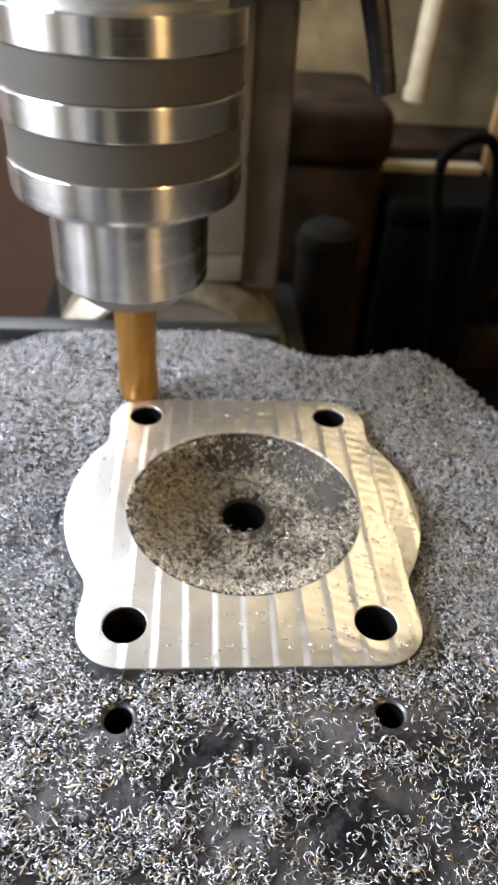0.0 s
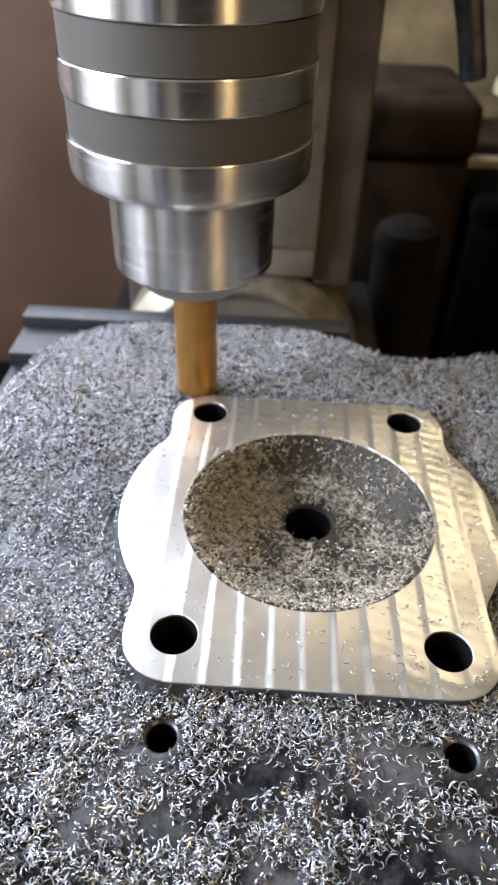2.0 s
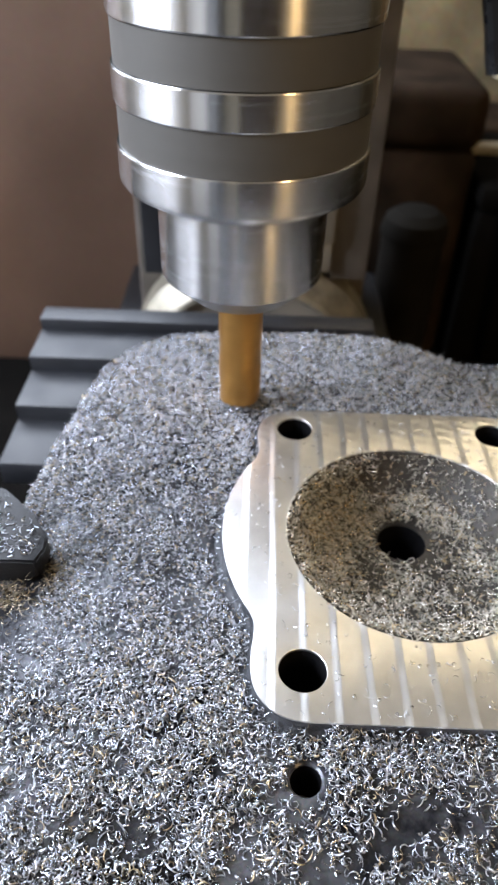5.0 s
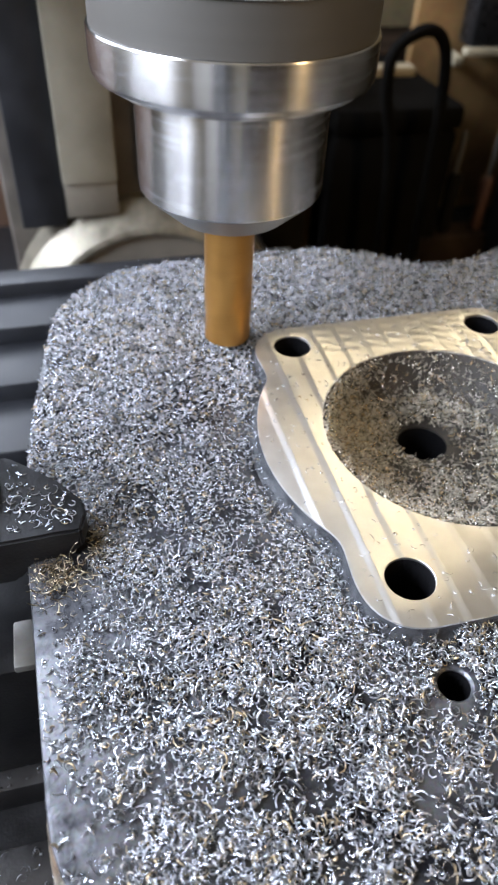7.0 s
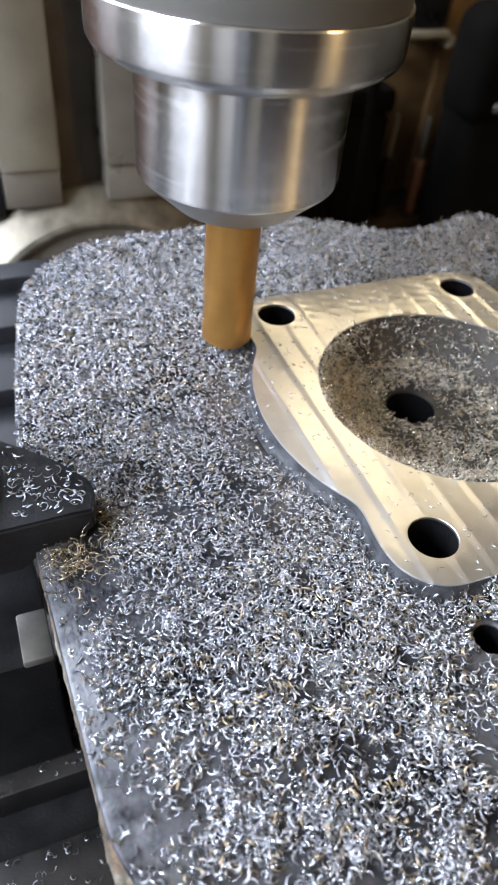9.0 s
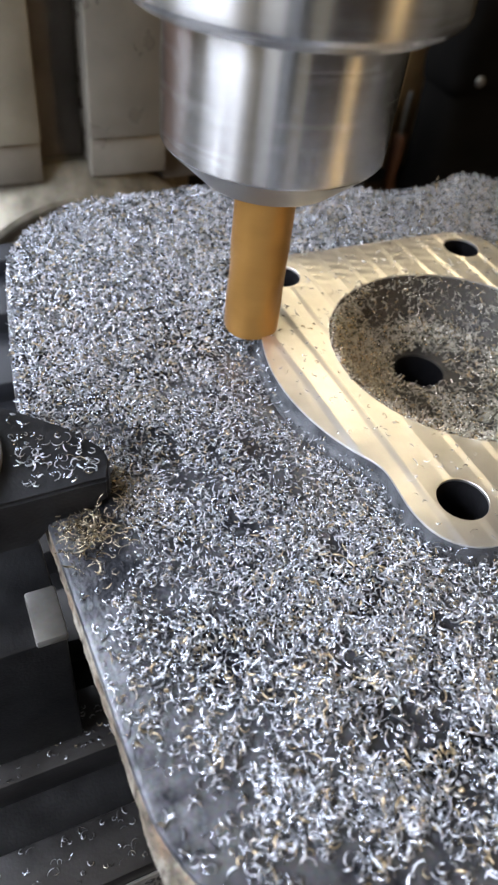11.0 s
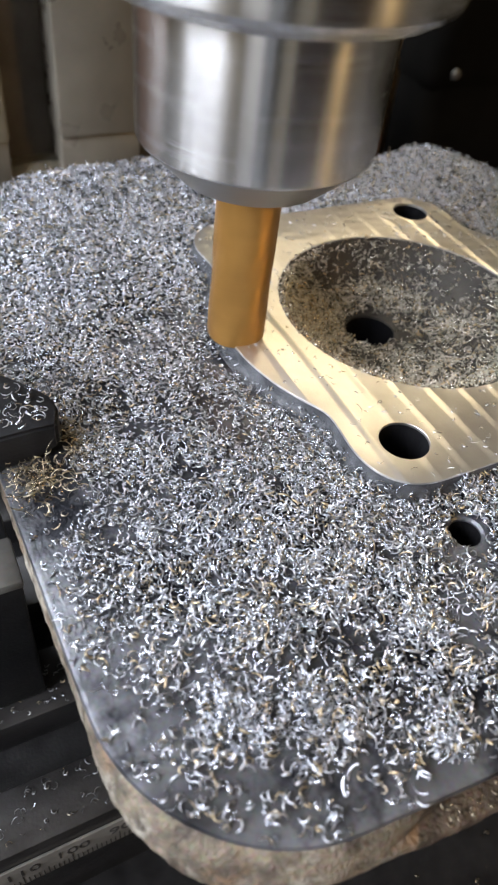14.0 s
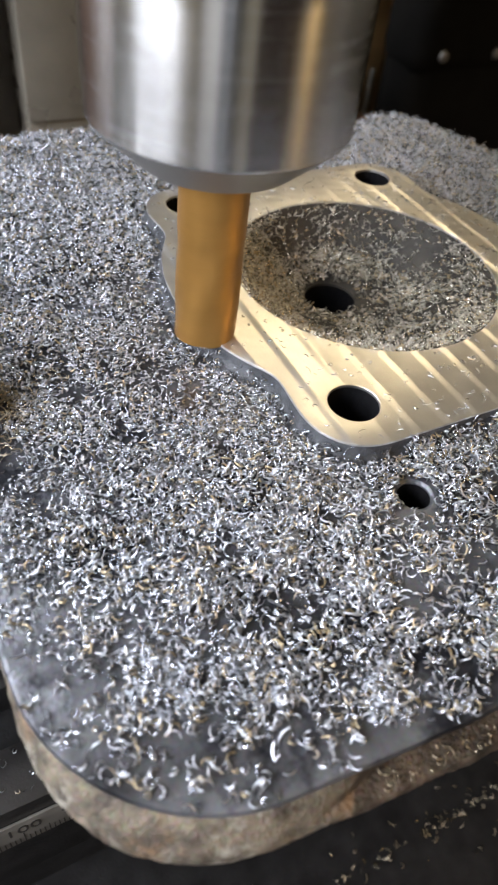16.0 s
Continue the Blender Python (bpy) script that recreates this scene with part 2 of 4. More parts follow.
def box(x0, x1, y0, y1, z0, z1, bevel=0.05, bm=None, segments=2):
    b = bmesh.new()
    bmesh.ops.create_cube(b, size=1.0)
    for v in b.verts:
        v.co = Vector((x0 + (v.co.x + 0.5) * (x1 - x0), y0 + (v.co.y + 0.5) * (y1 - y0), z0 + (v.co.z + 0.5) * (z1 - z0)))
    if bevel:
        bmesh.ops.bevel(b, geom=b.edges[:], offset=bevel, segments=segments, affect="EDGES", profile=0.5)
    if bm is None:
        return b
    join(bm, b)
    return bm


def join(into, b, m=Matrix()):
    lookup = [into.verts.new(m @ v.co) for v in b.verts]
    b.verts.index_update()
    for f in b.faces:
        into.faces.new([lookup[v.index] for v in f.verts])
    b.free()


def lathe(profile, n=96, soft=False):
    """Turns (radius, height) pairs about z."""
    bm = bmesh.new()
    rings = []
    for r, z in profile:
        if r < 1e-4:
            rings.append([bm.verts.new((0, 0, z))])
        else:
            rings.append([bm.verts.new((r * math.cos(2 * math.pi * k / n), r * math.sin(2 * math.pi * k / n), z)) for k in range(n)])
    for a, b in zip(rings, rings[1:]):
        for k in range(n):
            j = (k + 1) % n
            if len(a) == 1 and len(b) == 1:
                continue
            if len(a) == 1:
                bm.faces.new((a[0], b[k], b[j]))
            elif len(b) == 1:
                bm.faces.new((a[k], a[j], b[0]))
            else:
                bm.faces.new((a[k], a[j], b[j], b[k]))
    return bm


def moved(bm, m):
    bm.transform(m)
    return bm


def circle(cx, cy, r, n=48):
    return [(cx + r * math.cos(2 * math.pi * k / n), cy + r * math.sin(2 * math.pi * k / n)) for k in range(n)]


def slab(outline, holes, top, floor, hole_floor, edge=0.05, bottom=True):
    """A flat piece with a rounded top edge and holes with walls."""
    bm = bmesh.new()

    def ring(points, z):
        return [bm.verts.new((x, y, z)) for x, y in points]

    def inset(points, d):
        n = len(points)
        out = []
        for k in range(n):
            (ax, ay), (bx, by) = points[k - 1], points[(k + 1) % n]
            tx, ty = bx - ax, by - ay
            s = math.hypot(tx, ty) or 1.0
            out.append((points[k][0] - d * ty / s, points[k][1] + d * tx / s))
        return out

    def wall(a, b):
        n = len(a)
        for k in range(n):
            j = (k + 1) % n
            bm.faces.new((a[k], a[j], b[j], b[k]))

    loops = []
    rim = ring(inset(outline, edge), top)
    mid = ring(inset(outline, edge * 0.3), top - edge * 0.3)
    low = ring(outline, top - edge)
    base = ring(outline, floor)
    wall(rim, mid), wall(mid, low), wall(low, base)
    loops.append(rim)
    for points in holes:
        a = ring(inset(points, -edge * 0.6), top)
        b = ring(points, top - edge * 0.6)
        c = ring(points, hole_floor)
        wall(a, b), wall(b, c)
        loops.append(a)
    edges = []
    for loop in loops:
        for k in range(len(loop)):
            edges.append(bm.edges.get((loop[k - 1], loop[k])) or bm.edges.new((loop[k - 1], loop[k])))
    bmesh.ops.triangle_fill(bm, use_beauty=True, use_dissolve=False, edges=edges, normal=(0, 0, 1))
    if bottom:
        bm.faces.new(base)
    return bm


# ---- the room ----
def room():
    """Plain walls, floor and ceiling round the bench, with a window in the left wall."""
    x0, x1, y0, y1, z0, z1 = -150, 140, -150, 62, -105, 150
    part_wall = lambda name, bm, mat: tagged(part(name, bm, mat), kind="structure", label="plain stained plaster wall of the workshop", category="wall")
    bm = bmesh.new()
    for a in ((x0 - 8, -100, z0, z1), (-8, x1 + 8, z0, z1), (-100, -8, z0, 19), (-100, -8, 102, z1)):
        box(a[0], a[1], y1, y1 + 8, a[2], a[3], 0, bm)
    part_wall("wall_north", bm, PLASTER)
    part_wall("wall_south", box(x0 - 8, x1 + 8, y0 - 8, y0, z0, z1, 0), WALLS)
    # Unseen east wall is darkened so the chuck's right side reflects less light.
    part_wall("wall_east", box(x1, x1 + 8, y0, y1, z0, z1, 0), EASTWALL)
    bm = bmesh.new()
    wy0, wy1, wz0, wz1 = -84, 24, 28, 116
    for a in ((y0, wy0, z0, z1), (wy1, y1, z0, z1), (wy0, wy1, z0, wz0), (wy0, wy1, wz1, z1)):
        box(x0 - 8, x0, a[0], a[1], a[2], a[3], 0, bm)
    part_wall("wall_west", bm, WALLS)
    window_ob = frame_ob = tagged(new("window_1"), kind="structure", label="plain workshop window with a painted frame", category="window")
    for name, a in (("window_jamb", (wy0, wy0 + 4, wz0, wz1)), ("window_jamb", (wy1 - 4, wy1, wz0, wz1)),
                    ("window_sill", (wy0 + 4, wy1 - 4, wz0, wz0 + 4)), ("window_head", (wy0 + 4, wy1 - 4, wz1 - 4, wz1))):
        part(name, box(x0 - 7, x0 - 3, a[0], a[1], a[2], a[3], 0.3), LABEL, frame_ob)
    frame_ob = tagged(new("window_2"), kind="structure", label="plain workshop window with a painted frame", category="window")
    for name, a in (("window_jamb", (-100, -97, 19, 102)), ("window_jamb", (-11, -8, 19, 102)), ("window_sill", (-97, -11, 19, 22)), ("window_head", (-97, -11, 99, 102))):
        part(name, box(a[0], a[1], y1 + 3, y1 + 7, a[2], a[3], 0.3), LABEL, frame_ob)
    # Uneven bars added before the window lamp to break its reflection into streaks.
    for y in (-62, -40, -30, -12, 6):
        part("window_streak_bar", box(x0 + 0.2, x0 + 3.2, y - 1.6, y + 1.6, wz0, wz1, 0.2), LABEL, window_ob)
    tagged(part("floor", box(x0 - 8, x1 + 8, y0 - 8, y1 + 8, z0 - 6, z0, 0), FLOOR), kind="structure", label="grey concrete workshop floor", category="floor")
    tagged(part("ceiling", box(x0 - 8, x1 + 8, y0 - 8, y1 + 8, z1, z1 + 6, 0), WALLS), kind="structure", label="plain plastered workshop ceiling", category="ceiling")


room()


# ---- the machine ----
MILL = thing("milling_machine", "bench mill with cream column, dark green head and black base", "milling machine")


def machine_column():
    col = MILL
    bm = bmesh.new()
    box(-3.55, -1.1, 16.9, 20, -3.0, 46, 0.12, bm)
    part("front_rail", bm, CREAM, col)
    # Right rail and both feet are cream paint with shade in the colour.
    part("front_rail", box(0.8, 4.1, 16.9, 20, -3.0, 46, 0.12), SHADED, col, "glossy rail in a shaded brown-grey tone")
    part("front_rail_foot", box(-3.5, -1.15, 17.1, 20, -4.6, -3.0, 0.05), SHADED, col, "foot of the rail in the same shaded tone")
    part("front_rail_foot", box(0.85, 4.05, 17.1, 20, -4.6, -3.0, 0.05), SHADED, col, "foot of the rail in the same shaded tone")
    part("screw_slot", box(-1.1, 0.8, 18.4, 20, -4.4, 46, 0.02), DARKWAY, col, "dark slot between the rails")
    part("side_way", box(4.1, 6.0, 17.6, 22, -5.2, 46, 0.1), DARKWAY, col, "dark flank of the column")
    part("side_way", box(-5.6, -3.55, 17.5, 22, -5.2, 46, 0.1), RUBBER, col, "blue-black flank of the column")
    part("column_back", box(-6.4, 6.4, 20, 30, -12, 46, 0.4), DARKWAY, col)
    turn = Matrix.Translation((0.2, 17.0, -11.2)) @ Matrix.Rotation(radians(90), 4, "X")
    part("tilt_ring", moved(lathe([(7.05, -3.0), (7.05, -0.75), (6.9, -0.55), (6.0, 0.35), (5.8, 0.42), (5.62, 0.38), (5.6, 0.1), (5.6, -3.0), (7.05, -3.0)], 128), turn), BARE, col, "worn bare metal ring")
    part("tilt_disc", moved(lathe([(0, 0.12), (5.58, 0.12), (5.58, -2.5), (0, -2.5)], 96), turn), RINGFACE, col, "grey face inside the ring")
    part("column_foot", box(-9, 9, 19, 32, -22, -11.6, 0.5), BLACK, col)


def machine_head():
    head = MILL
    part("carriage", box(-3.3, 6.2, 12.4, 16.8, 8.9, 30, 0.35), GREEN, head)
    part("side_housing", box(-13, -4.15, 11.6, 16.8, 8.3, 30, 0.7), GREEN, head)
    strip = part("height_scale", box(-4.12, -3.33, 14.0, 14.6, 7.6, 28, 0.04), LABEL, head, "white metal scale strip")
    for k in range(9):
        part("scale_mark", box(-4.0, -3.5 - 0.15 * (k % 2), 13.965, 13.995, 9.6 + 0.32 * k, 9.68 + 0.32 * k, 0), INK, strip)
    part("spindle_housing", box(-5.5, 5.5, -5.5, 12.4, 14.5, 30, 0.8), GREEN, head)
    part("quill", lathe([(0, 11.15), (1.0, 11.15), (1.22, 11.3), (1.22, 12.2), (2.6, 12.4), (2.7, 12.6), (2.7, 14.8), (0, 14.8)], 64), STEEL, head, "bright steel quill")
    lever = part("lever_hub", moved(lathe([(0, -1.4), (0.75, -1.4), (0.88, -1.2), (0.88, 1.1), (0.7, 1.3), (0, 1.35)], 40), Matrix.Translation((8.2, 14.6, 10.5)) @ Matrix.Rotation(radians(90), 4, "X")), PLASTIC, head, "black plastic clamping lever")
    part("lever_stud", box(6.1, 7.4, 14.2, 15.0, 9.5, 10.4, 0.15), BLACK, lever)
    bm = bmesh.new()
    levels = 12
    for k in range(levels):
        s = k / (levels - 1)
        w = 0.70 - 0.14 * s + 0.06 * math.exp(-((s - 0.92) / 0.1) ** 2)
        c = Vector((8.12 + 1.40 * s + 0.05 * math.sin(3 * s), 14.5 - 0.2 * s, 10.3 - 4.75 * s))
        ring = [bm.verts.new(c + Vector((w * math.cos(a) * 0.85, w * 0.75 * math.sin(a), 0.12 * math.cos(a)))) for a in np.linspace(0, 2 * math.pi, 12, endpoint=False)]
        if k:
            for j in range(12):
                bm.faces.new((last[j], last[(j + 1) % 12], ring[(j + 1) % 12], ring[j]))
        else:
            bm.faces.new(ring)
        last = ring
    bm.faces.new(last)
    part("lever_arm", bm, PLASTIC, lever)


def chuck():
    """Milling chuck: nose, sleeve with three bright rings and two dull bands, cone and neck."""
    ob = thing("milling_chuck", "polished steel milling chuck with dull grey bands", "chuck")
    part("nose", lathe([(1.975, 3.93), (1.995, 3.96), (2.0, 4.0), (2.0, 4.74), (2.002, 4.76), (2.002, 6.1)], 160), STEEL, ob, smooth_angle=9)
    part("nose_chamfer", lathe([(0.62, 3.30), (1.25, 3.30), (1.30, 3.32), (1.95, 3.90), (1.985, 3.945)], 128), SATIN, ob, "dull satin chamfer", smooth_angle=9)
    up = 0.50
    ring = [(1.945, 5.54), (2.40, 5.54), (2.50, 5.56), (2.73, 5.70), (2.785, 5.79), (2.80, 5.9), (2.80, 6.52), (2.785, 6.55), (2.70, 6.56)]
    part("sleeve_ring", lathe([(r, z + up) for r, z in ring], 160), STEEL, ob, smooth_angle=9)
    for z0, z1 in ((6.54, 7.42), (8.11, 8.98)):
        part("grip_band", lathe([(2.70, z0 + up), (2.74, z0 + up + 0.02), (2.74, z1 + up - 0.02), (2.70, z1 + up)], 160), KNURL, ob, "dull grey fine-knurled band", smooth_angle=9)
    for z0, z1 in ((7.41, 8.12), (8.97, 9.70)):
        part("sleeve_ring", lathe([(2.70, z0 + up), (2.785, z0 + up + 0.01), (2.80, z0 + up + 0.04), (2.80, z1 + up - 0.04), (2.785, z1 + up - 0.01), (2.30, z1 + up)], 160), STEEL, ob, smooth_angle=9)
    part("cone", lathe([(2.36, 10.19), (2.36, 10.34), (2.30, 10.4), (1.5, 10.72), (1.38, 10.76), (0.8, 10.78)], 96), SATIN, ob, "satin grey cone")
    part("neck", lathe([(0.86, 10.7), (0.86, 11.1), (0.8, 11.18)], 64), STEEL, ob, smooth_angle=9)
    return ob


def end_mill():
    """A 12 mm coated cutter with four twisted flutes below a plain shank."""
    ob = thing("end_mill", "gold-coated end mill held in the chuck", "milling cutter")
    bm = bmesh.new()
    n, rings = 64, []
    for i in range(49):
        z = -0.04 + 2.152 * i / 48
        cut = min(1.0, max(0.0, (2.1 - z) / 0.35))
        row = []
        for k in range(n):
            a = 2 * math.pi * k / n
            ph = (4 * (a - 0.95 * z)) % (2 * math.pi) / (2 * math.pi)
            groove = max(0.0, math.sin(math.pi * min(1.0, ph / 0.55))) ** 1.3
            r = 0.585 - cut * 0.035 * groove
            row.append(bm.verts.new((r * math.cos(a), r * math.sin(a), z)))
        rings.append(row)
    for a, b in zip(rings, rings[1:]):
        for k in range(n):
            j = (k + 1) % n
            bm.faces.new((a[k], a[j], b[j], b[k]))
    bm.faces.new(list(reversed(rings[0])))
    part("fluted_end", bm, GOLD, ob, smooth_angle=60)
    part("shank", lathe([(0.585, 2.112), (0.585, 3.6), (0, 3.6)], 64), GOLD, ob)
    return ob


def bellows():
    ob = thing("way_cover", "pleated black rubber cover over the slideway", "way cover")
    for k, (y, z) in enumerate(((3.2, -6.0), (5.9, -5.3), (8.4, -4.6), (10.6, -4.05))):
        part("pleat", box(-9.2, 5.6, y, y + 1.1 + 2.0 * (k < 3), z - 0.75 - 0.3 * (k == 0), z, 0.08), RUBBER, ob)
    part("pleat", box(-9.1, 9.1, 11.5, 16.0, -12.5, -9.0, 0.1), RUBBER, ob)


machine_column()
machine_head()
chuck_ob = chuck()
mill_ob = end_mill()
bellows()


# ---- the work ----
DOME_R, HOLE_C, HOLE_R, DEPTH = 2.93, (0.12, 1.12), 0.62, 1.57
PLATE_Z = -0.36
STUDS = [(sx * 2.67, sy * 3.66) for sx in (-1, 1) for sy in (-1, 1)]


def flange_radius(a):
    """Disc with a bulge at each side, joined with a rounded rectangle for the four studs."""
    c, s = math.cos(a), math.sin(a)
    best = 4.41
    hx, cr = 3.68, 1.02
    lo, hi = 3.0, 6.2
    for _ in range(26):
        r = (lo + hi) / 2
        x, y = abs(r * c), r * s
        hy = 4.47 if y > 0 else 4.70
        qx, qy = x - (hx - cr), abs(y) - (hy - cr)
        inside = math.hypot(max(qx, 0), max(qy, 0)) + min(max(qx, qy), 0) < cr
        lo, hi = (r, hi) if inside else (lo, r)
    best = max(best, lo)
    return best - 0.10 * math.exp(-((abs(best * s) - 2.82) / 0.32) ** 2) * (abs(c) > 0.5)


FLANGE_N = 288
_raw = [flange_radius(2 * math.pi * k / FLANGE_N) for k in range(FLANGE_N)]
FLANGE_R = [sum(_raw[(k + d) % FLANGE_N] for d in range(-2, 3)) / 5 for k in range(FLANGE_N)]
FLANGE = [(r * math.cos(2 * math.pi * k / FLANGE_N), r * math.sin(2 * math.pi * k / FLANGE_N)) for k, r in enumerate(FLANGE_R)]


def plate_outline(grow=0.0, n=360):
    """Rounded casting outline with a shallow bay in its rear edge and a tapering left side."""
    out = []
    cx, cy, hx, hy = 0.0, 0.15, 9.40 + grow, 9.05 + grow
    for k in range(n):
        a = 2 * math.pi * k / n
        c, s = math.cos(a), math.sin(a)
        cr = 2.5 if s < 0 else 3.1 if c < 0 else 2.0
        lo, hi = 4.0, 16.0
        for _ in range(30):
            r = (lo + hi) / 2
            qx, qy = abs(r * c) - (hx - cr), abs(r * s) - (hy - cr)
            inside = math.hypot(max(qx, 0), max(qy, 0)) + min(max(qx, qy), 0) < cr
            lo, hi = (r, hi) if inside else (lo, r)
        x, y = cx + lo * c, cy + lo * s
        back = max(0.0, y) / 9.2
        x *= 1 - 0.028 * max(0.0, -y / 9.0)
        x *= 1 - 0.12 * back ** 1.3 - (0.165 * back if x > 0 else 0.015 * back)
        if y > 3:
            y -= 1.65 * math.exp(-abs((x - 3.7) / 2.5) ** 2.6) * (y - 3) / 6.2
            y -= (0.35 * max(0, (x - 4) / 5) + 0.05 * max(0, -2 - x)) * (y - 3) / 6.2
        elif y < -6:
            y += 0.065 * max(0, -x - 4)
        out.append((x, y))
    return out


PLATE_LINE = plate_outline()


def dome_point(a, s):
    """The chamber's wall: s runs from its rim (0) to the plug hole (1)."""
    x = (1 - s) * DOME_R * math.cos(a) + s * (HOLE_C[0] + HOLE_R * math.cos(a))
    y = (1 - s) * DOME_R * math.sin(a) + s * (HOLE_C[1] + HOLE_R * math.sin(a))
    return x, y, -0.04 - (DEPTH - 0.04) * (1 - (1 - s) ** 1.9)


def cylinder_head():
    ob = thing("cylinder_head", "dark cast cylinder head with a bright faced sealing flange", "cylinder head")
    small = [circle(sx * 2.645, -5.57, 0.28, 32) for sx in (-1, 1)]
    part("base_plate", slab(PLATE_LINE, [FLANGE] + small, PLATE_Z, -0.5, PLATE_Z - 0.08, 0.07, bottom=False), PLATE, ob)
    bm = bmesh.new()
    fine, rings = plate_outline(0.0, 900), []
    # depth, the plain edge, the thick boss at the front corner, the stepped front, the rounded rear shoulder
    for i, (z, grow, boss, step, slope) in enumerate((
            (-0.42, -0.10, 0, 0, 0), (-0.455, -0.015, 0, 0, 0), (-0.55, 0, 0.10, -0.02, 0.16), (-0.72, 0.008, 0.19, -0.06, 0.34), (-0.86, 0.012, 0.24, -0.09, 0.45),
            (-0.94, 0.012, 0.26, -0.10, 0.50), (-0.985, 0.012, 0.27, 0.26, 0.53), (-1.08, 0.012, 0.28, 0.31, 0.56), (-1.25, 0, 0.28, 0.29, 0.60), (-1.42, -0.05, 0.25, 0.20, 0.60),
            (-1.55, -0.2, 0.12, 0.05, 0.5), (-1.62, -0.6, -0.1, -0.1, 0.2))):
        row = []
        for x, y in fine:
            d = math.hypot(x, y)
            wob = 0.035 * noise.noise(Vector((x * 1.1, y * 1.1, z * 2.0))) + 0.035 * noise.noise(Vector((x * 6, y * 6, z * 7)))
            front = min(1.0, max(0.0, (-y - 5.8) / 2.2))
            corner = min(1.0, max(0.0, (-x - 5.4) / 0.9))
            rear = min(1.0, max(0.0, (x - 5.0) / 1.5)) * min(1.0, max(0.0, (y - 1.0) / 2.0))
            flare = front * (corner * boss + (1 - corner) * step) + rear * slope
            k = 1 + (grow + flare + wob * (0.15 if i < 3 else 1.0)) / d
            row.append(bm.verts.new((x * k, y * k, z + 0.3 * wob * (i > 2))))
        rings.append(row)
    for a, b in zip(rings, rings[1:]):
        for k in range(len(a)):
            j = (k + 1) % len(a)
            bm.faces.new((a[k], a[j], b[j], b[k]))
    stepped = bm.copy()
    for b, front in ((bm, False), (stepped, True)):
        middle = lambda f: f.calc_center_median()
        bmesh.ops.delete(b, geom=[f for f in b.faces if (middle(f).x > -5.9 and middle(f).y < -6.0) != front], context="FACES")
    part("plate_edge", bm, RUSTY, ob, "rough weathered casting edge", smooth_angle=50)
    part("stepped_edge", stepped, GRIMY, ob, "grimy brown stepped front of the casting", smooth_angle=50)
    part("lower_rim", slab(plate_outline(-0.55), [circle(0, 0, 4.4, 64)], -1.58, -3.7, -3.7, 0.1, bottom=False), RUSTY, ob, "rough weathered casting edge")
    part("body_block", box(-6.5, 6.5, -6.2, 6.2, -6.6, -3.5, 0.2), RUSTY, ob)
    part("flange", slab(FLANGE, [circle(0, 0, DOME_R, 128)] + [circle(x, y, 0.465, 48) for x, y in STUDS], 0.0, -0.045, -0.06, 0.015, bottom=False), FACED, ob, "freshly faced aluminium flange with stud holes")
    bm = bmesh.new()
    rings = []
    for grow, z in ((-0.004, -0.045), (0.0, -0.10), (0.012, -0.20), (0.035, -0.27), (0.07, -0.315), (0.12, -0.345), (0.18, PLATE_Z + 0.003), (0.21, PLATE_Z - 0.03)):
        rings.append([bm.verts.new(((r + grow) * math.cos(2 * math.pi * k / FLANGE_N), (r + grow) * math.sin(2 * math.pi * k / FLANGE_N), z)) for k, r in enumerate(FLANGE_R)])
    for a, b in zip(rings, rings[1:]):
        for k in range(FLANGE_N):
            j = (k + 1) % FLANGE_N
            bm.faces.new((a[k], a[j], b[j], b[k]))
    part("flange_wall", bm, BLASTED, ob, "dark blasted side of the flange", smooth_angle=60)
    # Bore walls are near black to paint the shade inside the holes.
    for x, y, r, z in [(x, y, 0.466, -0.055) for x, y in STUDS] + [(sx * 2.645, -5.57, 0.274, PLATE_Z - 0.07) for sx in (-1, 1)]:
        part("bore", moved(lathe([(r, z), (r, -3.3), (0, -3.3)], 40), Matrix.Translation((x, y, 0))), BORE, ob, "drilled hole with near-black shade painted inside")
    part("plug_bore", moved(lathe([(HOLE_R + 0.006, -DEPTH - 0.03), (HOLE_R + 0.006, -3.3), (0, -3.3)], 48), Matrix.Translation((*HOLE_C, 0))), BORE, ob, "drilled hole with near-black shade painted inside")
    bm = bmesh.new()
    n, m, rings = 96, 20, []
    for i in range(m + 1):
        rings.append([bm.verts.new(dome_point(2 * math.pi * k / n, i / m)) for k in range(n)])
    rings.append([bm.verts.new((v.co.x, v.co.y, -DEPTH - 0.06)) for v in rings[-1]])
    for a, b in zip(rings, rings[1:]):
        for k in range(n):
            j = (k + 1) % n
            bm.faces.new((a[k], a[j], b[j], b[k]))
    part("combustion_chamber", bm, CHAMBER, ob, "dark domed chamber with a plug hole")
    return ob


head_ob = cylinder_head()


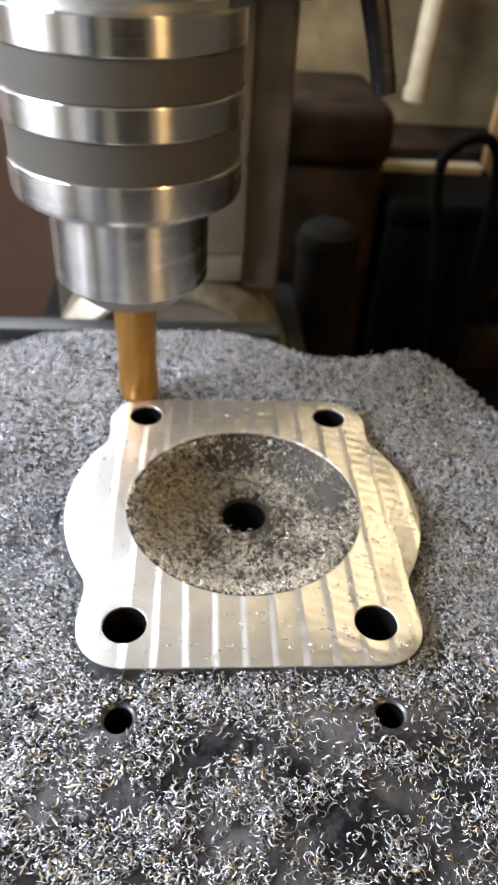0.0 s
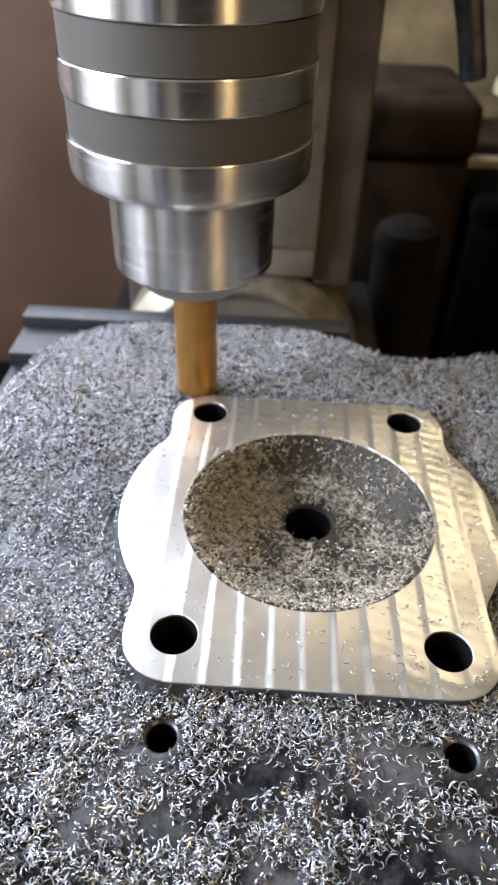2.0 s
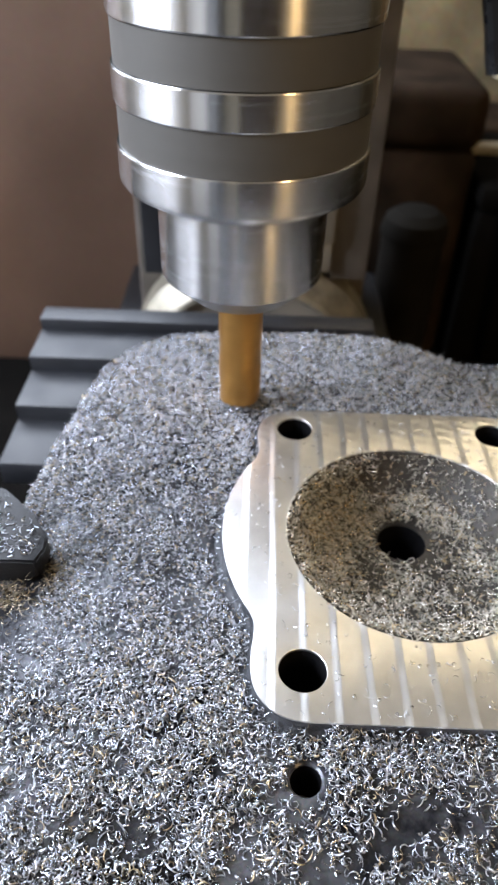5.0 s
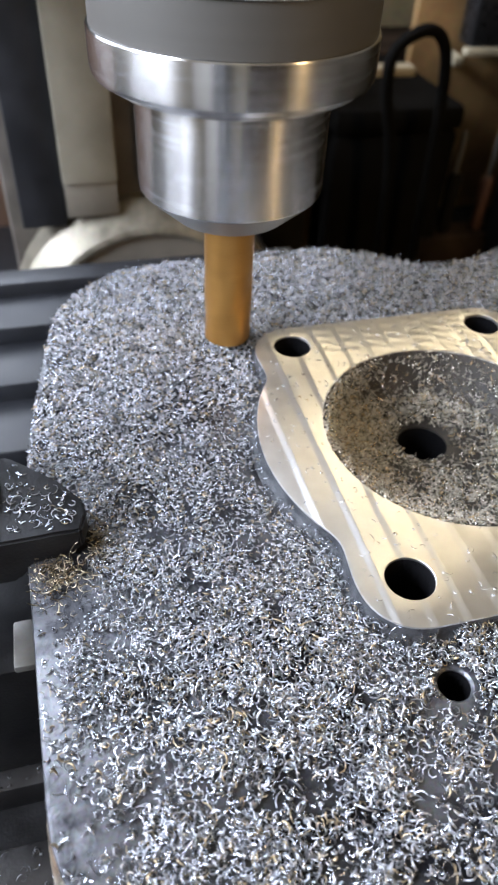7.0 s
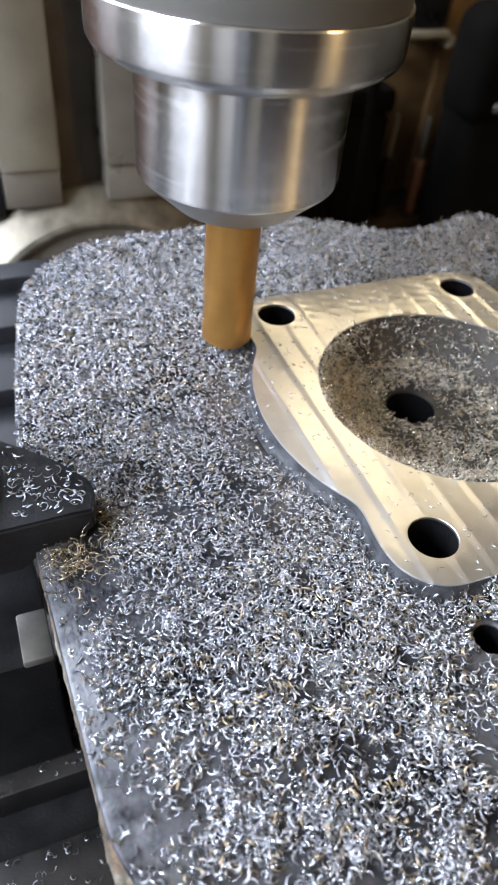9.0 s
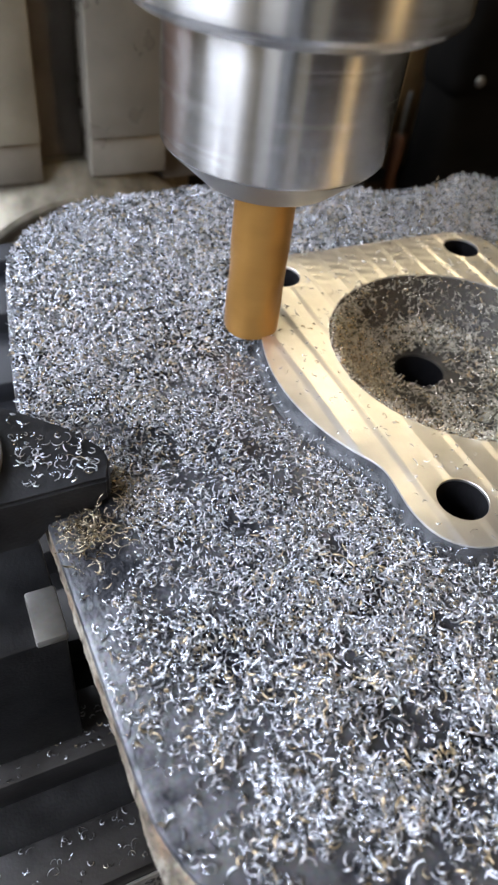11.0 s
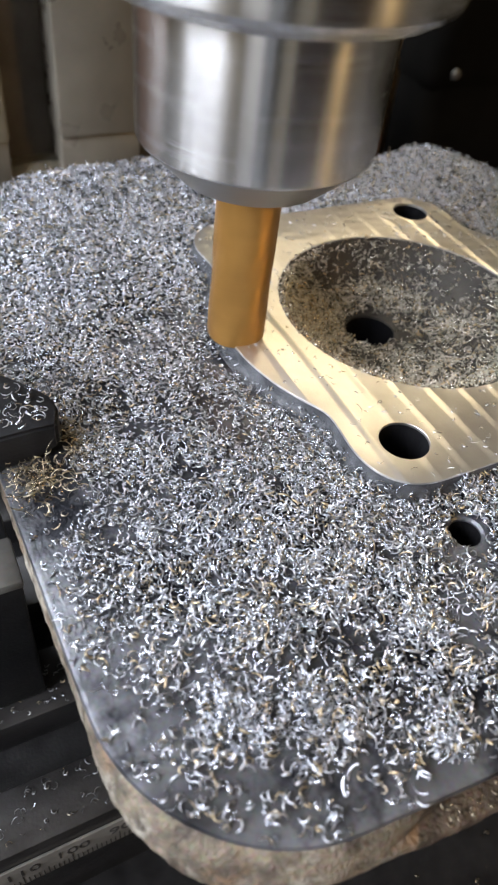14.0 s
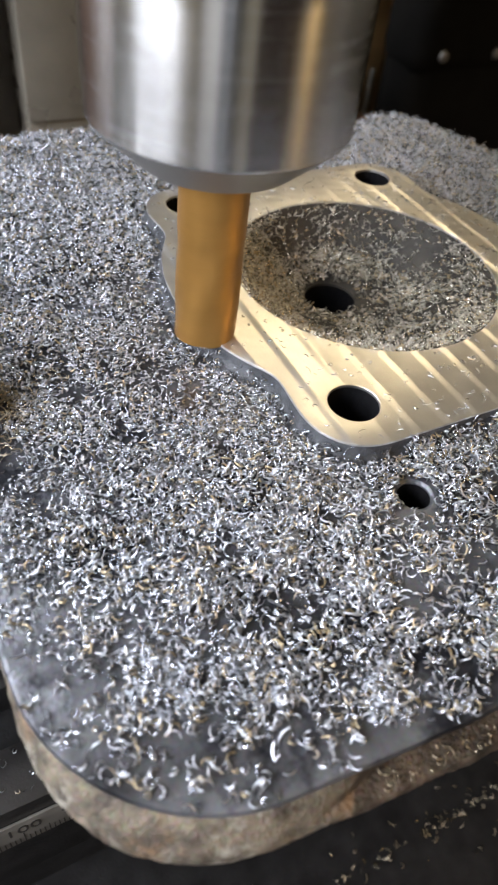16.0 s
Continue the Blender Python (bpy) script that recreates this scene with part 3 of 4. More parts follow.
def milling_table():
    ob = thing("milling_table", "dark iron T-slot table with an engraved millimetre scale", "machine table")
    x0, x1, top = -24.0, 24.0, -6.6
    for y, wide in ((-5.35, 1.2), (-2.92, 1.5), (-0.19, 1.5), (2.54, 1.5), (5.27, 1.5)):
        part("table_land", box(x0, x1, y, y + wide, top - 1.2, top, 0.04), TABLE, ob)
    part("slot_floor", box(x0 + 0.01, x1 - 0.01, -5.0, 7.0, -10.4, top - 1.0, 0.05), SLOT, ob, "dark iron slots")
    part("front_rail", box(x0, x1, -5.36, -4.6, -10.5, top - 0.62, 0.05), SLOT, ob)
    strip = part("scale_strip", box(x0, x1, -5.42, -5.36, top - 1.75, top - 0.62, 0.01), STRIP, ob, "worn metal scale strip")
    for mm in range(60, 150):
        x = -9.8 - (mm - 100) * 0.1
        tall = 0.48 if mm % 10 == 0 else 0.36 if mm % 5 == 0 else 0.26
        part("tick", box(x - 0.012, x + 0.012, -5.428, -5.415, top - 1.72, top - 1.72 + tall, 0), INK, strip)
    for mm in range(70, 150, 10):
        data = bpy.data.curves.new("number", "FONT")
        data.body, data.size, data.align_x = str(mm), 0.50 * CM, "CENTER"
        data.extrude = 0.004 * CM
        tmp = new("number", data)
        me = bpy.data.meshes.new_from_object(tmp.evaluated_get(bpy.context.evaluated_depsgraph_get()))
        bpy.data.objects.remove(tmp)
        me.materials.clear()
        me.materials.append(INK)
        num = new("number", me)
        num.parent = strip
        num.matrix_basis = pose((-9.8 - (mm - 100) * 0.1 + 0.02) * CM, -5.425 * CM, (top - 1.18) * CM, 90, 0, 0)
    return ob


table_ob = milling_table()


def clamp():
    ob = thing("strap_clamp", "black steel strap clamp pressing on the casting's edge", "clamp")
    bm = bmesh.new()
    outline = [(-15.0, -1.60), (-9.6, -1.60), (-9.2, -1.59), (-8.7, -1.57), (-8.30, -1.54), (-8.18, -1.16), (-8.20, -0.80), (-8.66, -0.20), (-9.2, 0.32), (-9.6, 0.66), (-15.0, 0.66)]
    sole = {-15.0: -0.80, -9.6: -0.80, -9.2: -0.37, -8.7: -0.36, -8.66: -0.36}
    lo = [bm.verts.new((x, y, sole.get(x, -0.16))) for x, y in outline]
    hi = [bm.verts.new((x, y, 0.35 if x < -8.4 else 0.31)) for x, y in outline]
    for k in range(len(outline)):
        j = (k + 1) % len(outline)
        bm.faces.new((lo[k], lo[j], hi[j], hi[k]))
    bm.faces.new(hi), bm.faces.new(list(reversed(lo)))
    bmesh.ops.triangulate(bm, faces=[f for f in bm.faces if len(f.verts) > 4])
    bmesh.ops.bevel(bm, geom=[e for e in bm.edges if len(e.link_faces) == 2 and e.calc_face_angle(0) > 0.5], offset=0.05, segments=2, affect="EDGES")
    part("strap", bm, BLACK, ob)
    part("washer", moved(lathe([(0, 0.35), (1.42, 0.35), (1.45, 0.38), (1.45, 0.53), (0, 0.55)], 48), Matrix.Translation((-11.2, -0.35, 0))), STRIP, ob, "worn bright washer")
    part("nut", moved(lathe([(0, 0.54), (0.78, 0.54), (0.82, 0.6), (0.82, 1.3), (0.7, 1.4), (0, 1.4)], 6), Matrix.Translation((-11.2, -0.35, 0))), BLACK, ob)
    part("stud", moved(lathe([(0, 1.4), (0.45, 1.4), (0.45, 2.4), (0.38, 2.5), (0, 2.5)], 24), Matrix.Translation((-11.2, -0.35, 0))), BLACK, ob)
    return ob


clamp_ob = clamp()


def support_block():
    ob = thing("support_block", "black steel block standing beside the casting", "support block")
    part("block", box(-12.5, -9.42, -2.48, 0.2, -6.6, -2.42, 0.08), BLACK, ob)
    part("pad", box(-9.95, -9.40, -2.54, -1.48, -2.42, -2.2, 0.05), STRIP, ob, "bright ground steel pad")
    part("stud", moved(lathe([(0, -6.6), (0.5, -6.6), (0.5, 1.9), (0.42, 2.0), (0, 2.0)], 24), Matrix.Translation((-12.6, -0.4, 0))), BLACK, ob)
    return ob


block_ob = support_block()


# ---- chips ----
def chip_cloud(rng, centre, size, width, flat, sections=5):
    """Curled slivers: arcs with a little rise, three-sided and tapered, as one vertex and face array."""
    n = len(centre)
    turn = rng.uniform(1.8, 5.4, n) * rng.choice([1, 1, 1, 0.65], n)
    length = size * rng.uniform(0.6, 1.3, n)
    radius = np.maximum(length / turn, 0.03)
    u = np.linspace(0, 1, sections)
    ang = turn[:, None] * (u[None] - 0.5)
    px = radius[:, None] * (np.cos(ang) - np.cos(turn / 2)[:, None] * 0.5 - 0.5)
    py = radius[:, None] * np.sin(ang)
    pz = (rng.normal(0, 0.35, n) * radius)[:, None] * (u[None] - 0.5) * 2
    nx, ny = np.cos(ang), np.sin(ang)
    w = (width * np.ones(n) * rng.uniform(0.6, 1.5, n))[:, None] * (0.35 + 0.65 * np.sin(np.pi * np.clip(u, 0.06, 0.94)))[None]
    th = 0.35 * w
    pts = np.empty((n, sections, 3, 3))
    for c, (ra, za) in enumerate(((0.0, 0.5), (0.0, -0.5), (1.0, 0.0))):
        pts[:, :, c, 0] = px + nx * ra * th
        pts[:, :, c, 1] = py + ny * ra * th
        pts[:, :, c, 2] = pz + za * w
    a, b, g = rng.uniform(0, 2 * np.pi, n), rng.normal(0, flat, n), rng.normal(0, flat, n)
    ca, sa, cb, sb, cg, sg = np.cos(a), np.sin(a), np.cos(b), np.sin(b), np.cos(g), np.sin(g)
    x, y, z = pts[..., 0], pts[..., 1], pts[..., 2]
    e = lambda v: v[:, None, None]
    y, z = y * e(cb) - z * e(sb), y * e(sb) + z * e(cb)
    x, z = x * e(cg) + z * e(sg), -x * e(sg) + z * e(cg)
    x, y = x * e(ca) - y * e(sa), x * e(sa) + y * e(ca)
    low = z.min(axis=(1, 2))
    out = np.stack([x + e(centre[:, 0]), y + e(centre[:, 1]), z - e(low) + e(centre[:, 2])], -1).reshape(-1, 3)
    base = []
    for s in range(sections - 1):
        for c in range(3):
            d = (c + 1) % 3
            base.append((3 * s + c, 3 * s + d, 3 * (s + 1) + d, 3 * (s + 1) + c))
    base = np.array(base)
    faces = (base[None] + (np.arange(n) * 3 * sections)[:, None, None]).reshape(-1, 4)
    return out, faces


def stuff(name, verts, faces, mat, label, category):
    me = bpy.data.meshes.new(name)
    me.vertices.add(len(verts))
    me.vertices.foreach_set("co", (verts * CM).astype(np.float32).ravel())
    me.loops.add(faces.size)
    me.loops.foreach_set("vertex_index", faces.astype(np.int32).ravel())
    me.polygons.add(len(faces))
    me.polygons.foreach_set("loop_start", np.arange(0, faces.size, 4, dtype=np.int32))
    me.polygons.foreach_set("use_smooth", np.ones(len(faces), bool))
    me.update(calc_edges=True)
    me.validate()
    me.materials.append(mat)
    return tagged(new(name, me), label=label, category=category, kind="stuff")


def value_noise(rng, x, y, cell):
    g = rng.random((80, 80))
    u, v = (x + 12) / cell, (y + 12) / cell
    i, j = np.floor(u).astype(int) % 79, np.floor(v).astype(int) % 79
    fu, fv = u - np.floor(u), v - np.floor(v)
    fu, fv = fu * fu * (3 - 2 * fu), fv * fv * (3 - 2 * fv)
    return (g[i, j] * (1 - fu) + g[i + 1, j] * fu) * (1 - fv) + (g[i, j + 1] * (1 - fu) + g[i + 1, j + 1] * fu) * fv


def outside(px, py, line):
    """Signed distance like value to a closed star-shaped line about the origin: positive outside."""
    ang = np.arctan2(py, px) % (2 * np.pi)
    la = np.array([math.atan2(y, x) % (2 * math.pi) for x, y in line])
    lr = np.array([math.hypot(x, y) for x, y in line])
    order = np.argsort(la)
    la, lr = la[order], lr[order]
    return np.hypot(px, py) - np.interp(ang, np.r_[la[-1] - 2 * np.pi, la, la[0] + 2 * np.pi], np.r_[lr[-1], lr, lr[0]])


def scatter_chips():
    rng = np.random.default_rng(7)
    n = 520000
    x, y = rng.uniform(-9.4, 9.4, n), rng.uniform(-9.0, 9.4, n)
    edge = outside(x, y, PLATE_LINE)
    gap = outside(x, y, FLANGE)
    big, mid, patch = value_noise(rng, x, y, 1.7), value_noise(rng, x, y, 0.55), value_noise(rng, x, y, 0.34)
    density = np.clip(0.70 + 1.1 * (0.40 * big + 0.60 * mid - 0.5), 0.15, 1)
    density *= np.clip((patch - 0.10) / 0.26, 0.40, 1.0)
    density = np.where(y > 2.0, np.maximum(density, 0.42), density)
    density *= np.clip((-edge) / 0.5, 0.62, 1.0)
    # the front thins out into patches, most of all at the right
    front = np.clip((-y - 4.6) / 1.5, 0, 1)
    density *= 1 - front * (0.50 - 0.9 * (mid - 0.5))
    density *= (1 - 0.38 * front * np.clip((x + 2.0) / 2.5, 0, 1)) * np.where((x > 4.5) & (y > 3.5), 0.7, 1.0)
    density *= 1 - 0.62 * np.exp(-((y + 6.0) / 0.85) ** 2) * np.clip((x + 3.7) / 1.0, 0, 1)
    density *= np.where((x < -7.2) & (y < -1.5), np.clip((x + 9.6) / 2.3, 0.20, 1), 1)
    pile = np.exp(-(((x + 8.8) / 0.55) ** 2 + ((y + 2.1) / 0.6) ** 2))
    density = np.clip(density - 0.9 * pile, 0.02, 1)
    left = (x < -2.2) & (y < 4.2)
    density *= np.where(left, np.clip((gap - 0.03) / 0.32, 0.22, 1), np.clip((gap + 0.05) / 0.12, 0.4, 1))
    keep = (edge < -0.04) & (gap > 0.03) & (rng.random(n) < np.where(y > 1.5, 0.50, 0.60) * density)
    keep &= ~((x < -8.0) & (y > -1.7) & (y < 0.5 - (x + 9.5)))
    for sx in (-1, 1):
        keep &= np.hypot(x - sx * 2.645, y + 5.57) > 0.36
    x, y, gap, dens = x[keep], y[keep], gap[keep], density[keep]
    z = PLATE_Z + rng.uniform(0, 0.10, len(x)) * np.clip(dens * 1.3, 0, 1) + 0.20 * np.clip(1 - gap / 0.20, 0, 1)
    near = np.clip(-(y + 2.8) / 2.5, 0, 1)
    back = np.clip((y - 1.0) / 3.0, 0, 1)
    size = 0.125 + 0.075 * near + 0.035 * back + 0.02 * np.clip(gap - 0.6, 0, 1.0)
    width = 0.024 + 0.012 * near + 0.006 * back
    out = []
    for pick, sections in ((y > -1.5, 4), (y <= -1.5, 5)):
        v, f = chip_cloud(rng, np.stack([x, y, z], 1)[pick], size[pick], width[pick], (0.52 - 0.04 * back)[pick], sections)
        out.append(stuff("metal_chips", v, f, CHIP, "loose curled aluminium chips covering the casting", "metal chips"))
    # chips caught on the stepped front edge
    n = 520
    x = rng.uniform(-5.4, 6.5, n)
    line = sorted((px, py) for px, py in PLATE_LINE if py < -6)
    y = np.interp(x, [q[0] for q in line], [q[1] for q in line]) - rng.uniform(-0.05, 0.24, n)
    v, f = chip_cloud(rng, np.stack([x, y, np.full(n, -0.99)], 1), 0.15, 0.022, 0.4)
    out.append(stuff("ledge_chips", v, f, WARMLIT, "chips caught on the casting's stepped edge, tinted as warmly lit", "metal chips"))
    # finer slivers in the chamber
    n = 21000
    a, s = rng.uniform(0, 2 * np.pi, n), 1 - np.sqrt(rng.uniform(0, 1, n))
    p = np.array([dome_point(i, j) for i, j in zip(a, s)])
    thick = np.clip(0.45 + 0.9 * (value_noise(rng, p[:, 0], p[:, 1], 0.8) - 0.35), 0, 1) * np.where(s < 0.05, 0.5, 1)
    steep = (np.sin(a) > 0.1) & (np.cos(a) > -0.2) & (s < 0.45)
    keep = rng.random(n) < thick * np.where(steep, 0.25, 1.0)
    p = p[keep]
    p[:, 2] += rng.uniform(0, 0.08, len(p))
    v, f = chip_cloud(rng, p, 0.20, 0.021, 0.65, 5)
    out.append(stuff("fine_chips", v, f, FINE, "fine hair-like aluminium chips lying in the chamber, tinted as warmly lit", "metal chips"))
    # a few on the faced flange
    n = 2600
    x, y = rng.uniform(-4.4, 4.4, n), rng.uniform(-4.6, 4.4, n)
    keep = (outside(x, y, FLANGE) < -0.1) & (np.hypot(x, y) > DOME_R + 0.08)
    for sx, sy in STUDS:
        keep &= np.hypot(x - sx, y - sy) > 0.6
    keep &= rng.random(n) < np.where(x > 1.5, 0.9, 0.35)
    x, y = x[keep], y[keep]
    v, f = chip_cloud(rng, np.stack([x, y, np.full(len(x), 0.004)], 1), 0.16, 0.018, 0.15)
    out.append(stuff("stray_chips", v, f, CHIP, "stray fine chips on the faced flange", "metal chips"))
    # a pile caught under the clamp's tip
    n = 260
    x, y = np.r_[rng.normal(-8.85, 0.28, n), rng.normal(-8.02, 0.10, 110)], np.r_[rng.normal(-2.05, 0.30, n), rng.normal(-1.35, 0.32, 110)]
    keep = outside(x, y, PLATE_LINE) < -0.05
    x, y = x[keep], y[keep]
    v, f = chip_cloud(rng, np.stack([x, y, PLATE_Z + rng.uniform(0, 0.12, len(x))], 1), 0.25, 0.022, 0.5)
    out.append(stuff("piled_chips", v, f, WARMLIT, "pile of curled chips under the clamp's tip, tinted as warmly lit", "metal chips"))
    # chips on the clamp and table
    n = 170
    x, y = rng.uniform(-9.6, -8.35, n), rng.uniform(-1.45, 0.4, n)
    keep = (y < 0.4 - (x + 9.5) * 0.95) & (rng.random(n) < 0.75)
    x, y = x[keep], y[keep]
    z = np.full(len(x), 0.352)
    v, f = chip_cloud(rng, np.stack([x, y, z], 1), 0.24, 0.026, 0.3)
    out.append(stuff("clamp_chips", v, f, CHIP, "loose curled chips lying on the clamp", "metal chips"))
    n = 260
    x, y = rng.uniform(-13, -8.6, n), rng.uniform(-5.2, -1.7, n)
    land = (y < -4.2) | ((y > -2.88) & (y < -1.46))
    x, y = x[land], y[land]
    v, f = chip_cloud(rng, np.stack([x, y, np.full(len(x), -6.598)], 1), 0.20, 0.022, 0.25)
    out.append(stuff("table_chips", v, f, CHIP, "loose chips scattered on the table", "metal chips"))
    return out


def bed_chips():
    rng = np.random.default_rng(21)
    n = 150
    x, y = rng.uniform(-1.0, 8.6, n), np.r_[rng.normal(-7.5, 0.12, 110), rng.uniform(-9.5, -6.5, 40)]
    v, f = chip_cloud(rng, np.stack([x, y, np.full(n, -13.998)], 1), 0.22, 0.035, 0.3)
    stuff("bed_chips", v, f, WARMLIT, "chips lying on the machine bed, tinted gold as warmly lit", "metal chips")


bed_chips()
chip_obs = scatter_chips()


# ---- things behind the machine ----
def background():
    board = thing("wooden_board", "red-brown varnished wooden board behind the mill", "wooden board")
    part("panel", box(-70, -5.2, 34, 36, -22, 11, 0.2), WOOD, board)
    bench = thing("workbench", "workbench carrying the mill, coloured near black", "workbench")
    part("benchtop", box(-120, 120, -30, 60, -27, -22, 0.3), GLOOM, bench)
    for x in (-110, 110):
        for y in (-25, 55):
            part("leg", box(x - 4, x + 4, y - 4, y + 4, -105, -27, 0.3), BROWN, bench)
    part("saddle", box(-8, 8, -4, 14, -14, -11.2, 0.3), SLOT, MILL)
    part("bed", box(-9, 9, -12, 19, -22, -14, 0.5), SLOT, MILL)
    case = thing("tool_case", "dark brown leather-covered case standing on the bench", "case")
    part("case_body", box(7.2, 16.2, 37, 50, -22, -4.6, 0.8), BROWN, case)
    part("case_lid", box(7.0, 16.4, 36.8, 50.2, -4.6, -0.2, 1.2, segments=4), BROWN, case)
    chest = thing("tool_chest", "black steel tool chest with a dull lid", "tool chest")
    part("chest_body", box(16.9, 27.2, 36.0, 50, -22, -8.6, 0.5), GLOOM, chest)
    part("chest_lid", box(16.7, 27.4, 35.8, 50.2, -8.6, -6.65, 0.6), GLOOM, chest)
    bar = thing("pale_batten", "pale wooden batten lying on the tool chest", "batten")
    part("bar", box(17.4, 26.2, 43.2, 44.8, -6.65, -5.95, 0.12), PIPE, bar)
    hose = thing("black_hose", "thick black hose looping up in front of the tool chest", "hose")
    knots = [Vector(q) for q in ((20.9, 33.2, -21.6), (20.5, 33.2, -12.0), (20.0, 33.3, -8.0), (19.2, 33.4, -4.6), (19.4, 33.5, -2.2), (21.4, 33.6, -1.0), (22.9, 33.6, -1.7), (23.6, 33.6, -4.4), (23.9, 33.5, -12.0), (24.0, 33.4, -21.6))]
    bm, last = bmesh.new(), None
    for k in range(len(knots) - 1):
        a, b, c, d = knots[max(k - 1, 0)], knots[k], knots[k + 1], knots[min(k + 2, len(knots) - 1)]
        for i in range(6):
            q = i / 6
            at = 0.5 * (2 * b + (c - a) * q + (2 * a - 5 * b + 4 * c - d) * q * q + (3 * b - a - 3 * c + d) * q ** 3)
            way = (0.5 * ((c - a) + 2 * (2 * a - 5 * b + 4 * c - d) * q + 3 * (3 * b - a - 3 * c + d) * q * q)).normalized()
            side = Vector((0, 1, 0))
            up = way.cross(side).normalized()
            ring = [bm.verts.new(at + 0.42 * (math.cos(j * math.pi / 5) * side + math.sin(j * math.pi / 5) * up)) for j in range(10)]
            if last:
                for j in range(10):
                    bm.faces.new((last[j], last[(j + 1) % 10], ring[(j + 1) % 10], ring[j]))
            last = ring
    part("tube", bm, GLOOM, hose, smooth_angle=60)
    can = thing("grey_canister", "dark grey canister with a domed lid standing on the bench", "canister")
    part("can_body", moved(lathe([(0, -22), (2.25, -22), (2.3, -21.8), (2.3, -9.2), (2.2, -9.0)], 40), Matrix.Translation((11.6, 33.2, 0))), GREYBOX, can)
    # Lid is coloured near black to offset the light its dome catches.
    part("can_lid", moved(lathe([(2.42, -9.3), (2.45, -8.9), (2.2, -8.0), (1.5, -7.45), (0.6, -7.25), (0, -7.2)], 40), Matrix.Translation((11.6, 33.2, 0))), LIDGREY, can, "near-black domed lid")
    # Cupboard shape added as a dark backdrop in place of unlit clutter.
    shelf = thing("dark_backdrop", "dark cupboard added as a backdrop for the clutter by the wall", "cupboard")
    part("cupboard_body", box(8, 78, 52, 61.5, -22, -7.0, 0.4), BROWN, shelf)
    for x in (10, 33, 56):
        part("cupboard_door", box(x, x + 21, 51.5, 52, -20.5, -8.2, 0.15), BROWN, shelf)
    rack = thing("tool_rack", "dark wooden block holding hand tools upright", "tool rack")
    part("rack_block", box(24.9, 33.6, 35.6, 38.6, -22, -17.5, 0.3), BROWN, rack)
    for x, tall, mat, words in ((25.9, 6.5, GREYBOX, "grey-handled screwdriver standing in the rack"), (28.4, 5.0, GREYBOX, "grey-handled screwdriver standing in the rack"), (31.6, 4.6, COPPER, "orange-handled screwdriver standing in the rack")):
        tool = thing("screwdriver", words, "screwdriver", group="tools in the rack")
        part("handle", moved(lathe([(0, 0), (0.5, 0), (0.62, 0.3), (0.55, 1.2), (0.66, tall - 0.5), (0.5, tall), (0, tall + 0.05)], 20), Matrix.Translation((x, 37, -17.5))), mat, tool)
        part("blade", moved(lathe([(0, 0), (0.2, 0), (0.2, 3.2), (0.14, 3.4), (0, 3.4)], 12), Matrix.Translation((x, 37, -17.45 + tall))), STRIP, tool)
    sack = thing("black_bag", "black cloth bag with a rivet lying on the bench", "bag")
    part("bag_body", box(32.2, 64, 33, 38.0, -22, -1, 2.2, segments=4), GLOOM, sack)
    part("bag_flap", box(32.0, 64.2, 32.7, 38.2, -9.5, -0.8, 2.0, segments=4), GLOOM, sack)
    for x in (34.3, 39.4):
        part("rivet", moved(lathe([(0, 0.35), (0.35, 0.2), (0.4, 0), (0, 0)], 16), Matrix.Translation((x, 32.7, -7.4)) @ Matrix.Rotation(radians(90), 4, "X")), STRIP, sack, "bright metal rivet")
    panel = thing("plywood_sheet", "warm brown plywood sheet standing behind the hand tools", "plywood")
    part("sheet", box(29.0, 52, 50.3, 51.3, -22, 7, 0.15), WARMWOOD, panel)
    part("batten", box(40.2, 42.6, 49.7, 50.3, -22, 7, 0.1), WARMWOOD, panel)
    fuse = thing("black_box", "black box with a pale rim fixed to the plywood sheet", "box")
    part("box_body", box(33.4, 38.8, 47.8, 50.3, -5.8, 3.0, 0.3), PLASTIC, fuse)
    part("box_rim", box(33.0, 39.2, 47.4, 48.4, -6.4, -5.8, 0.12), PIPE, fuse, "pale lower rim")
    for x in (32.0, 39.2):
        part("lug", box(x, x + 1.0, 47.6, 50.3, -7.2, -6.4, 0.12), PIPE, fuse, "pale mounting lug")
    lamp = thing("wall_lamp", "warm workshop lamp on a bracket above the bench", "lamp")
    part("lamp_housing", box(24, 52, 55, 61.8, 64, 84, 1.0), GREYBOX, lamp)
    stand = thing("floor_lamp", "warm tube lamp on a stand in the workshop", "lamp")
